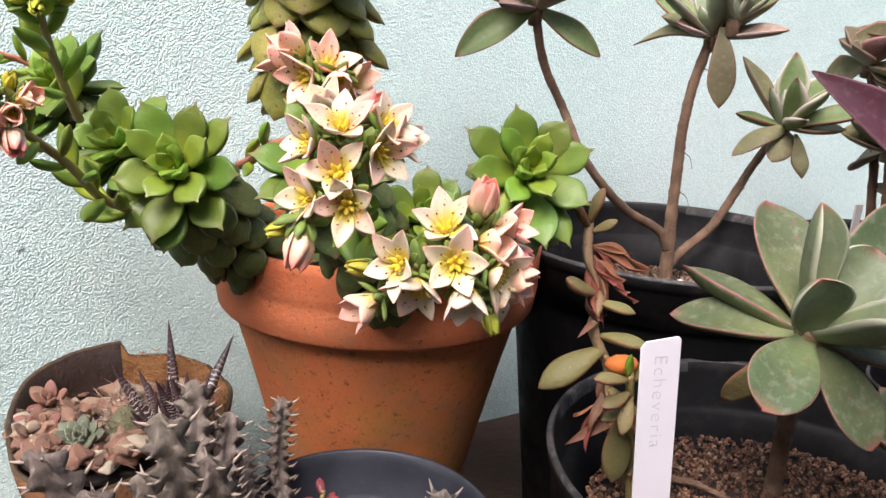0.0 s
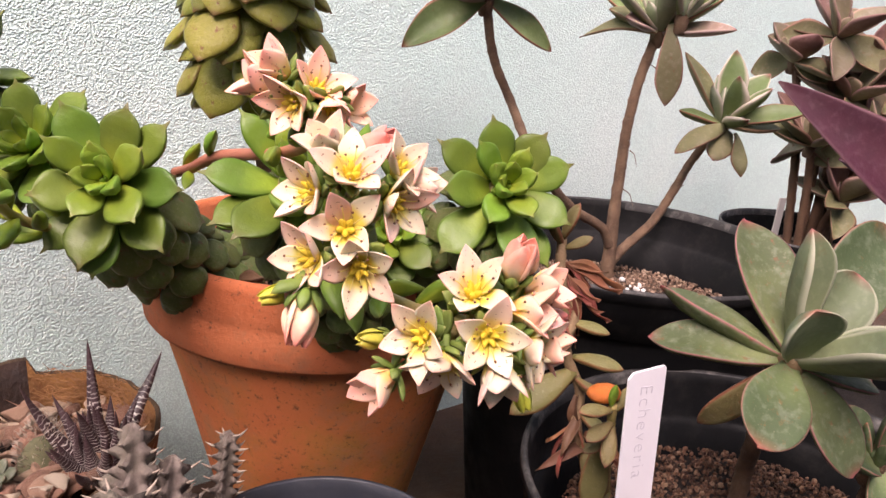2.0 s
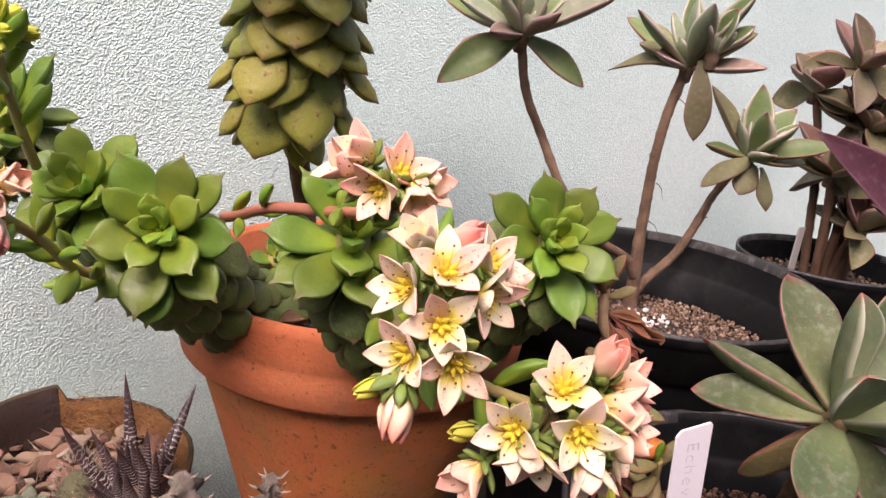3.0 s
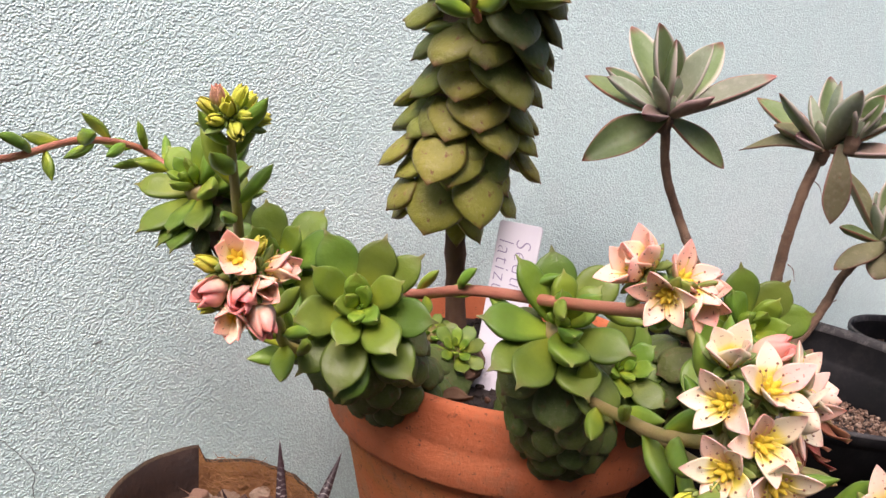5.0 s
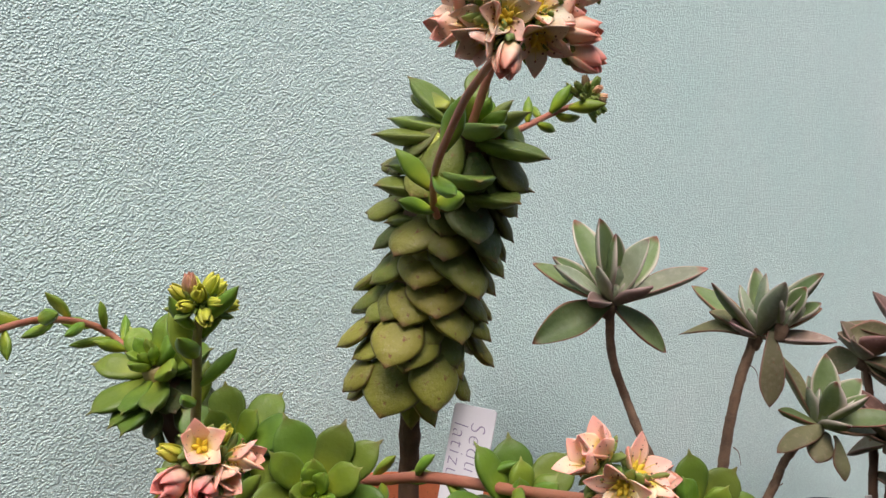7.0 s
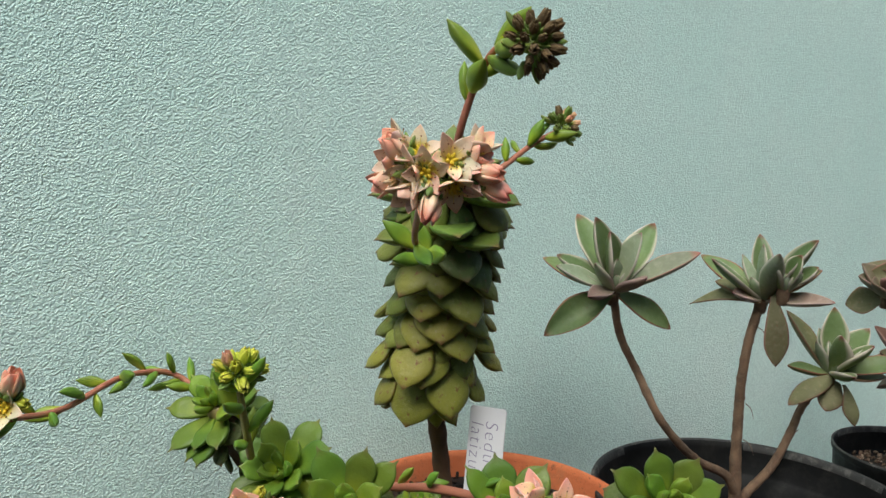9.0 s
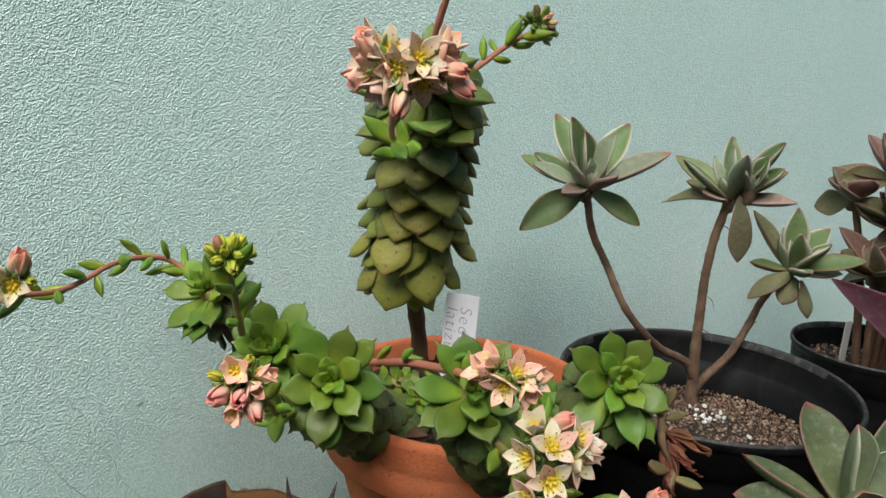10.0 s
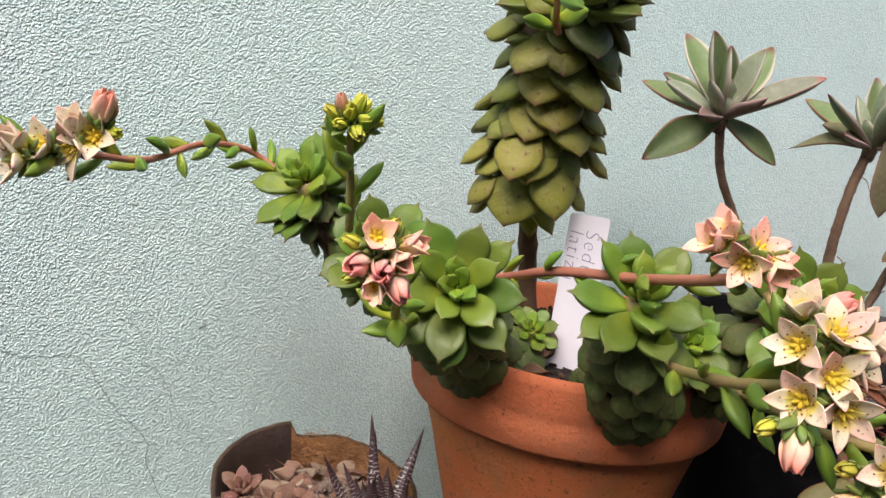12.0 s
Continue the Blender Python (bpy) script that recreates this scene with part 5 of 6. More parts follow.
# ---- the grey-green shrubs of rosettes ----
def head(plant, c, tips, mats, width, young, seed, cups=(0.35, 0.65), thick=0.0042, inner=9, inner_L=0.02, up=(0, -0.25, 1), peak=0.66, point=1.7, bend=0.08, full=0.8):
    """A loose rosette: one long leaf to each tip, and a heart of small upright leaves."""
    rg = random.Random(seed)
    c, up = Vector(c), Vector(up).normalized()
    core = part("rosette", Geo().add(*tube([(c - up * 0.014)[:], (c - up * 0.006)[:], c[:]], [0.004, 0.005, 0.004], 10, 8, 0.1, seed)).mesh("rosette", M_BARK), plant)
    for i, (x, y, z, w, mi, *face) in enumerate(tips):
        d = Vector((x, y, z)) - c
        L = d.length
        way = (d - up * d.dot(up) * (bend * 2)).normalized()
        drop = d.dot(up) < -0.2 * L
        me = leaf_mesh("leaf", mats[mi], L=L * 1.01, W=w * width, T=thick, peak=peak, base=0.28, point=point, full=full, cup=rg.uniform(*cups), bend=(-0.06 if drop else bend) * rg.uniform(0.5, 1.5), fold=rg.uniform(0, 0.14), nl=15, m=12, wav=0.006, seed=seed * 50 + i)
        part("leaf", me, core, along(c + d.normalized() * 0.002 - up * 0.004, d if face else way, face if face else up + Vector((0, -0.35, 0)) if not drop else up * 0.6 + Vector((0, -1, 0)), 1.0, 0.0 if face else rg.uniform(-10, 10)))
    fr = axis_frame(c, up, rg.uniform(0, 360))
    for i in range(inner):
        s = i / max(1, inner - 1)
        me = leaf_mesh("leaf", young, L=inner_L * (0.7 + 0.6 * s), W=width * (0.32 + 0.22 * s), T=thick * 0.8, peak=0.62, base=0.35, point=1.6, cup=0.5, bend=0.1, nl=11, m=10, seed=seed * 70 + i)
        part("leaf", me, core, fr @ pose(0, 0, -0.003, 0, 0, i * GOLD) @ pose(0, 0.002, 0, 84 - 30 * s + rg.uniform(-6, 6), rg.uniform(-8, 8), 0))
    return core


def stem(plant, pts, radii, mat=M_BARK, seed=0, label=""):
    return part("stem", Geo().add(*tube(pts, radii, 60, 12, 0.14, seed, 5)).mesh("stem", mat), plant, None, label)


SH = [M_SHRUB, M_SHRUBOLD, M_SHRUBPINK, M_SHRUBYOUNG, M_SHRUBLONG, M_SHRUBRED]
BOAT = (0.35, 0.6)
shrub = thing("echeveria_shrub", (0.170, 0.508, 0.095), "branching grey-green succulent shrub with red-edged rosettes on bare brown stems", "succulent")
stem(shrub, [(0.170, 0.508, 0.08), (0.170, 0.508, 0.11), (0.170, 0.511, 0.145), (0.1705, 0.513, 0.178), (0.1695, 0.510, 0.208), (0.1725, 0.510, 0.237), (0.180, 0.513, 0.264)], [0.0054, 0.0047, 0.0039, 0.0036, 0.0034, 0.0034], M_BARK, 1)
stem(shrub, [(0.169, 0.508, 0.122), (0.160, 0.505, 0.136), (0.128, 0.489, 0.155), (0.0955, 0.472, 0.1885), (0.080, 0.484, 0.2205), (0.0645, 0.479, 0.2485), (0.055, 0.470, 0.282)], [0.0037, 0.0033, 0.0030, 0.0028, 0.0028, 0.0028], M_BARK, 2)
stem(shrub, [(0.171, 0.508, 0.108), (0.182, 0.512, 0.120), (0.204, 0.520, 0.138), (0.221, 0.528, 0.163), (0.234, 0.538, 0.180), (0.244, 0.53, 0.205)], [0.0036, 0.0034, 0.0032, 0.0030, 0.0030], M_BARK, 3)
rq = random.Random(9)
for q in [(0.170, 0.5025, 0.165), (0.1715, 0.505, 0.192), (0.175, 0.511, 0.225), (0.1785, 0.514, 0.25), (0.168, 0.503, 0.14), (0.225, 0.524, 0.166)]:
    o, d = Vector(q), Vector((rq.choice((-1, 1)) * rq.uniform(0.5, 1), -0.3, -0.5))
    part("aerial_root", Geo().add(*tube([q, (o + d * 0.006)[:], (o + d * 0.010 + Vector((0, 0, -0.006)))[:]], [0.0004, 0.0003, 0.0001], 8, 5, 0.2)).mesh("aerial_root", M_DARKBARK), shrub, None, "thin dry aerial root")
head(shrub, (0.0561, 0.470, 0.2840), [
    (0.0363, 0.502, 0.3338, 1.15, 0), (0.039, 0.4644, 0.3339, 1.0, 0), (0.044, 0.4534, 0.3259, 1.1, 0), (0.0139, 0.5079, 0.2979, 0.8, 5), (0.0168, 0.4771, 0.305, 0.8, 0), (0.0141, 0.4565, 0.3026, 0.66, 3),
    (0.067, 0.4525, 0.3255, 0.95, 3), (0.0856, 0.4858, 0.3298, 1.05, 0), (0.1077, 0.4534, 0.3128, 0.92, 4), (0.0098, 0.4588, 0.2531, 1.05, 5), (0.0972, 0.4751, 0.2559, 0.84, 5), (0.0315, 0.4421, 0.2822, 0.6, 2),
    (0.0690, 0.4400, 0.2962, 0.62, 2), (0.0368, 0.4497, 0.3048, 0.52, 3), (0.0541, 0.4619, 0.3067, 0.5, 3), (0.060, 0.50, 0.320, 0.8, 0),
], SH, 0.0215, M_SHRUBYOUNG, 11, BOAT, inner=5, inner_L=0.016, peak=0.55, point=1.45, full=0.75)
head(shrub, (0.181, 0.510, 0.2745), [
    (0.1516, 0.5553, 0.3006, 0.98, 5), (0.1342, 0.4932, 0.3062, 0.92, 0), (0.1859, 0.5314, 0.3217, 0.85, 0), (0.1691, 0.4933, 0.3174, 0.85, 3), (0.1704, 0.4700, 0.3117, 0.75, 3),
    (0.1532, 0.4983, 0.2811, 0.68, 2), (0.1663, 0.5148, 0.3071, 0.5, 3), (0.204, 0.477, 0.322, 1.05, 0), (0.215, 0.495, 0.300, 1.05, 5), (0.216, 0.476, 0.279, 0.7, 2), (0.150, 0.52, 0.285, 0.8, 1),
], SH, 0.0215, M_SHRUBYOUNG, 12, BOAT, inner=6, inner_L=0.018, peak=0.55, point=1.45, full=0.75)
head(shrub, (0.188, 0.492, 0.284), [(0.192, 0.478, 0.312, 0.8, 0), (0.205, 0.482, 0.303, 0.7, 0), (0.172, 0.482, 0.308, 0.8, 0)], SH, 0.0175, M_SHRUBYOUNG, 13, BOAT, inner=7, inner_L=0.015)
part("leaf", leaf_mesh("leaf", M_SHRUBOLD, L=0.053, W=0.0195, T=0.003, peak=0.68, base=0.22, point=1.5, cup=0.2, bend=-0.06, nl=16, m=12, wav=0.02), shrub, along((0.1825, 0.496, 0.276), (0.003, -0.008, -0.054), (0, -1, 0.1)), "brown dying hanging leaf")
head(shrub, (0.246, 0.522, 0.216), [
    (0.215, 0.535, 0.262, 0.95, 1), (0.295, 0.500, 0.231, 0.85, 5), (0.206, 0.512, 0.222, 0.6, 5), (0.250, 0.530, 0.266, 1.0, 0), (0.272, 0.52, 0.252, 1.0, 0),
    (0.240, 0.482, 0.222, 0.7, 0), (0.285, 0.515, 0.214, 0.9, 1), (0.237, 0.50, 0.25, 0.9, 0), (0.262, 0.495, 0.243, 0.8, 0),
], SH, 0.022, M_SHRUBYOUNG, 14, BOAT, inner=10, inner_L=0.027, peak=0.56, point=1.4)
for base, tip, w, bend, wav in [((0.240, 0.510, 0.212), (0.209, 0.496, 0.202), 0.017, -0.5, 0.04), ((0.247, 0.505, 0.208), (0.250, 0.492, 0.184), 0.012, -0.3, 0.05), ((0.246, 0.512, 0.208), (0.234, 0.50, 0.190), 0.018, -0.2, 0.03)]:
    d = Vector(tip) - Vector(base)
    part("leaf", leaf_mesh("leaf", M_SHRUBOLD, L=d.length * 1.15, W=w, T=0.003, peak=0.55, base=0.4, point=1.6, cup=-0.3, bend=bend, wav=wav, nl=16, m=12, seed=int(w * 999)), shrub, along(base, d + Vector((0, 0, 0.008)), (0, -0.6, 1)), "brown curled drooping leaf")

part("leaf", leaf_mesh("leaf", M_SHRUBOLD, L=0.050, W=0.0155, T=0.0034, peak=0.5, base=0.45, point=1.5, cup=0.35, bend=-0.55, wav=0.02, nl=20, m=12, seed=4), shrub, along((0.1775, 0.506, 0.270), (-0.036, 0.010, 0.014), (-0.2, -0.5, 1)), "brown-edged leaf curled over downwards")

# the large grey rosette in the nearer black pot
grey = thing("grey_echeveria", (0.158, 0.286, 0.065), "large grey-green echeveria with broad red-edged leaves on a short stem", "succulent")
stem(grey, [(0.159, 0.290, 0.05), (0.158, 0.288, 0.085), (0.150, 0.272, 0.125), (0.141, 0.254, 0.158)], [0.0042, 0.0037, 0.0036, 0.0038], M_BARK, 4)
GREY_AT = Vector((0.140, 0.251, 0.156))
crown = part("rosette", Geo().add(*tube([(0.1405, 0.2545, 0.144), (0.140, 0.252, 0.152), (0.1395, 0.249, 0.160)], [0.0046, 0.006, 0.004], 10, 8, 0.1, 15)).mesh("rosette", M_TANSTEM), grey)
# tip, width, facing, cup, bluntness, bend and material of each leaf
for i, (tip, w, face, cup, full, bend, mt) in enumerate([
    ((0.1361, 0.2926, 0.1982), 0.0265, (0.15, -1, 0.45), 0.4, 0.82, 0.05, M_GREY), ((0.1365, 0.2520, 0.2055), 0.0150, (0.45, -0.8, 0.2), 1.0, 0.8, 0.10, M_GREYPALE),
    ((0.1040, 0.2880, 0.1695), 0.0125, (0.25, -0.25, 1), 0.7, 0.8, 0.03, M_GREY), ((0.0990, 0.2807, 0.1517), 0.0195, (0, -0.6, 1), 0.5, 0.8, 0.04, M_GREY),
    ((0.1125, 0.2205, 0.1410), 0.0235, (-0.1, -0.75, 0.8), 0.3, 0.5, -0.06, M_GREY), ((0.1585, 0.2310, 0.1222), 0.0225, (0.2, -0.9, 0.6), 0.4, 0.66, -0.03, M_GREY),
    ((0.1310, 0.2330, 0.1825), 0.0225, (-0.1, -1, 0.25), 0.45, 0.5, 0.10, M_GREYPALE), ((0.1635, 0.2580, 0.1870), 0.0225, (-0.3, -1, 0.3), 0.6, 0.62, 0.08, M_GREYPALE),
    ((0.1980, 0.2880, 0.1980), 0.0300, (-0.3, -1, 0.4), 0.4, 0.6, 0.05, M_GREY), ((0.1600, 0.2130, 0.1735), 0.0215, (-0.2, -0.2, 1), 0.9, 0.7, 0.05, M_GREYPALE),
    ((0.1780, 0.2560, 0.1465), 0.0230, (0.1, -0.5, 0.9), 0.4, 0.7, -0.03, M_GREY), ((0.1880, 0.2850, 0.1600), 0.0260, (-0.1, -0.6, 0.9), 0.4, 0.7, 0.0, M_GREY), ((0.1800, 0.2300, 0.1640), 0.0215, (-0.35, -0.5, 1), 0.75, 0.75, -0.12, M_GREYPALE), ((0.1210, 0.2700, 0.1200), 0.0120, (0, -0.9, 0.5), 0.3, 0.7, -0.05, M_FADED),
]):
    d = Vector(tip) - GREY_AT
    foot = GREY_AT + d.normalized() * 0.003
    up = (Vector(face) - d * Vector(face).dot(d) / d.length_squared).normalized()
    me = leaf_mesh("leaf", mt, L=d.length * 0.97, W=w, T=0.005, peak=0.64, base=0.3, point=2.0, full=full, cup=cup, bend=bend, nl=18, m=14, wav=0.014, seed=150 + i)
    part("leaf", me, crown, along(foot, d - up * bend * d.length, up))
small = thing("small_grey_rosette", (0.198, 0.262, 0.066), "small grey-green succulent rosette beside the large one", "succulent")
stem(small, [(0.196, 0.266, 0.055), (0.198, 0.264, 0.085), (0.198, 0.262, 0.106)], [0.003, 0.0028, 0.0026], M_BARK, 5)
head(small, (0.198, 0.262, 0.108), [(0.176, 0.25, 0.118, 1, 0), (0.19, 0.243, 0.092, 1.1, 0), (0.212, 0.248, 0.10, 1, 0), (0.20, 0.262, 0.134, 1, 0), (0.218, 0.262, 0.122, 1, 0), (0.186, 0.27, 0.13, 0.9, 0)], [M_GREY], 0.015, M_GREY, 16, inner=6, inner_L=0.014)

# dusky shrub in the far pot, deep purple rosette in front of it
dusky = thing("dusky_purple_succulent", (*E_POT, 0.085), "bushy succulent with dusky purple-brown rosettes in the pot by the wall", "succulent")
rgd = random.Random(3)
for k, (x, y, z, s) in enumerate([(0.385, 0.615, 0.285, 1.0), (0.372, 0.600, 0.195, 0.95), (0.412, 0.600, 0.148, 1.0), (0.432, 0.625, 0.262, 1.0), (0.358, 0.628, 0.262, 0.8), (0.425, 0.59, 0.205, 1.0), (0.46, 0.61, 0.23, 1.0), (0.405, 0.61, 0.235, 0.9)]):
    stem(dusky, [(E_POT[0] + (x - E_POT[0]) * 0.3, E_POT[1] + (y - E_POT[1]) * 0.3, 0.08), (E_POT[0] + (x - E_POT[0]) * 0.6, E_POT[1] + (y - E_POT[1]) * 0.6, 0.08 + (z - 0.08) * 0.6), (x, y, z)], [0.004, 0.0036, 0.003], M_DARKBARK, 30 + k)
    tips = []
    for i in range(10):
        a, e = math.radians(i * GOLD + 40 * k), math.radians(rgd.uniform(-45, 30) if i % 2 else rgd.uniform(20, 75))
        L = 0.052 * s * rgd.uniform(0.7, 1.1)
        tips.append((x + L * math.cos(a) * math.cos(e), y + L * math.sin(a) * math.cos(e), z + L * math.sin(e), rgd.uniform(0.8, 1.15), (0, 1, 2, 0)[i % 4]))
    head(dusky, (x, y, z), tips, [M_DUSKY, M_SHRUBOLD, M_DUSKRED], 0.0265, M_DUSKY, 40 + k, BOAT, inner=4, peak=0.5, point=1.35, thick=0.0036)
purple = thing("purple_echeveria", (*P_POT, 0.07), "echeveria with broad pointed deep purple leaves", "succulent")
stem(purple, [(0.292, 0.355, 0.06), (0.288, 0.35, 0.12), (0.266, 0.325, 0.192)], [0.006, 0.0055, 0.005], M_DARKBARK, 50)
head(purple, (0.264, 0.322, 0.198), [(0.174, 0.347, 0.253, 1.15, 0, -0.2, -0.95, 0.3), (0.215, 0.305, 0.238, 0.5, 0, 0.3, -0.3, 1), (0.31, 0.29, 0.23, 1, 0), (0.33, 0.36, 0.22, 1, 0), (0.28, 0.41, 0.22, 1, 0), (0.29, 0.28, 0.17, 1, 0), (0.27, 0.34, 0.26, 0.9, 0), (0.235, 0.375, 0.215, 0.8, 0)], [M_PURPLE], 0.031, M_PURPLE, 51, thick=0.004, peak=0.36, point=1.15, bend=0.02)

# ---- the withering plant in the nearer black pot ----
wither = thing("withering_succulent", (0.090, 0.294, 0.065), "half-dried little succulent with shrivelled red-brown leaves", "succulent")
stem(wither, [(0.094, 0.290, 0.055), (0.087, 0.292, 0.082), (0.079, 0.293, 0.102), (0.0795, 0.296, 0.119), (0.0715, 0.299, 0.137), (0.0745, 0.302, 0.153), (0.068, 0.307, 0.167), (0.068, 0.312, 0.182)], [0.0027, 0.0022, 0.0028, 0.0020, 0.0025, 0.0018, 0.0022, 0.002], M_TANSTEM, 60)
LEAF_FADED = [leaf_mesh("leaf", M_FADED, L=0.022, W=0.0085, T=0.004, peak=0.6, base=0.35, point=1.8, cup=0.1, bend=b, seed=i) for i, b in enumerate((0.1, -0.15))]
LEAF_DEAD = [leaf_mesh("leaf", M_DEAD, L=0.026, W=0.0028, T=0.0009, peak=0.5, base=0.5, point=1.5, cup=1.2, bend=b, wav=0.06, nl=16, seed=i) for i, b in enumerate((-0.25, 0.15, -0.4))]
LEAF_CURL = [leaf_mesh("leaf", M_DRY, L=0.024, W=0.0062, T=0.0011, peak=0.5, base=0.4, point=1.5, cup=0.9, bend=b, wav=0.05, nl=18, m=10, seed=i) for i, b in enumerate((-0.8, 0.7, -0.5))]
WITHER_TOP = [
    ((0.068, 0.311, 0.180), (-0.5, -0.3, 0.6), 0, 0.8), ((0.068, 0.311, 0.182), (0.1, -0.3, 1), 0, 0.8), ((0.069, 0.310, 0.178), (0.7, -0.3, 0.4), 0, 0.6), ((0.069, 0.308, 0.172), (0.9, -0.2, -0.1), 2, 1.1),
    ((0.070, 0.308, 0.172), (0.8, -0.3, -0.5), 2, 1.0), ((0.070, 0.306, 0.168), (0.4, -0.5, -0.9), 2, 1.1), ((0.070, 0.306, 0.165), (0.25, -0.4, -1), 2, 1.2), ((0.071, 0.306, 0.165), (0.6, -0.1, -0.7), 2, 1.0),
]
WITHER_LOW = [
    ((0.072, 0.303, 0.152), (-0.8, -0.5, 0.35), 0, 1.0), ((0.073, 0.302, 0.148), (0.85, -0.5, 0.05), 0, 0.8), ((0.074, 0.299, 0.140), (-0.9, -0.3, 0.3), 3, 0.7), ((0.075, 0.298, 0.134), (0.9, -0.6, 0.15), 0, 1.0), ((0.073, 0.299, 0.138), (-0.4, -0.7, 0.6), 3, 0.55),
    ((0.076, 0.297, 0.128), (-0.9, -0.35, -0.4), 0, 1.55), ((0.077, 0.296, 0.125), (0.4, -0.8, -0.1), 0, 0.9), ((0.078, 0.295, 0.118), (-0.3, -0.5, -0.9), 3, 0.9), ((0.079, 0.295, 0.112), (0.6, -0.6, -0.5), 0, 0.9), ((0.080, 0.294, 0.108), (-0.5, -0.7, -0.2), 3, 0.8), ((0.084, 0.292, 0.095), (-0.6, -0.5, 0.2), 3, 0.9), ((0.086, 0.291, 0.088), (0.4, -0.8, 0.2), 3, 0.8),
    ((0.081, 0.294, 0.106), (-0.7, -0.6, -0.5), 2, 1.0), ((0.083, 0.293, 0.100), (0.7, -0.7, -0.2), 2, 1.2), ((0.082, 0.291, 0.096), (0.2, -0.9, -0.5), 0, 1.3),
]
for i, (b, w, k, s) in enumerate(WITHER_TOP + WITHER_LOW):
    me = (LEAF_FADED[i % 2], LEAF_FADED[1], LEAF_DEAD[i % 3], LEAF_CURL[i % 3])[k]
    part("leaf", me, wither, along(b, w, (0, -0.4, 1), s, random.Random(i).uniform(-30, 30)))
    if k == 2:
        rq = random.Random(i + 5)
        for e in range(4):
            part("leaf", LEAF_DEAD[(i + e) % 3], wither, along(b, Vector(w) + Vector((rq.uniform(-0.5, 0.5), rq.uniform(-0.4, 0.4), rq.uniform(-0.6, 0.1))), (rq.uniform(-1, 1), -0.6, 0.6), s * rq.uniform(0.5, 0.85), rq.uniform(-90, 90)))
part("leaf", leaf_mesh("leaf", M_FADED, L=0.030, W=0.0125, T=0.004, peak=0.58, base=0.35, point=1.9, cup=0.1, bend=-0.08, nl=13, m=10), wither, along((0.0795, 0.268, 0.112), (-0.0015, -0.006, -0.028), (0, -1, 0.2)), "broad pale olive hanging leaf")
part("twig", Geo().add(*tube([(0.108, 0.291, 0.069), (0.120, 0.286, 0.0705), (0.134, 0.276, 0.069)], [0.0018, 0.0016, 0.001], 10, 7, 0.2)).mesh("twig", M_BARK), wither)
sprig = thing("orange_budded_sprig", (0.084, 0.268, 0.065), "small green succulent sprig with one plump orange bud", "succulent")
stem(sprig, [(0.092, 0.275, 0.055), (0.084, 0.268, 0.10), (0.078, 0.258, 0.134)], [0.0022, 0.002, 0.0016], M_GREENSTEM, 61)
for i, (b, w) in enumerate([((0.077, 0.257, 0.134), (-0.1, -0.2, 1)), ((0.077, 0.257, 0.132), (-0.8, -0.4, 0.3)), ((0.079, 0.259, 0.126), (-0.7, -0.5, -0.2)), ((0.08, 0.26, 0.124), (-0.3, -0.7, -0.6)), ((0.08, 0.261, 0.118), (-0.8, -0.3, -0.3)), ((0.08, 0.26, 0.13), (0.5, 0.1, 0.8))]):
    part("leaf", LEAF_FADED[i % 2] if i else LEAF_STALK[0], sprig, along(b, w, (0, -0.4, 1), 0.6 if i > 3 else 0.75))
v, f = stone_shape(7, 0.04, 2)
part("orange_bud", Geo().add(v * np.array([1, 1, 1.15]), f).mesh("orange_bud", M_ORANGE), sprig, along((0.0755, 0.262, 0.1365), (0.9, -0.1, 0.1), (0, 0, 1), (0.0052, 0.0078, 0.0052)), "glossy orange bud")


for k, (b, w, sc) in enumerate([((-0.072, 0.352, 0.1425), (0.9, -0.55, 0.15), 0.8), ((-0.066, 0.366, 0.140), (0.7, 0.4, 0.1), 0.7), ((-0.080, 0.372, 0.140), (-0.5, -0.6, 0.2), 0.6)]):
    solid("dry_leaf", leaf_mesh("dry_leaf", M_DRY, L=0.026, W=0.010, T=0.0009, peak=0.5, base=0.3, point=1.4, cup=0.9, bend=0.15, wav=0.05, nl=16, m=10, seed=k), along(b, w, (0, -0.2, 1), sc), "dry dark brown curled leaf on the potting soil", "dry leaf", "fallen dry leaves")


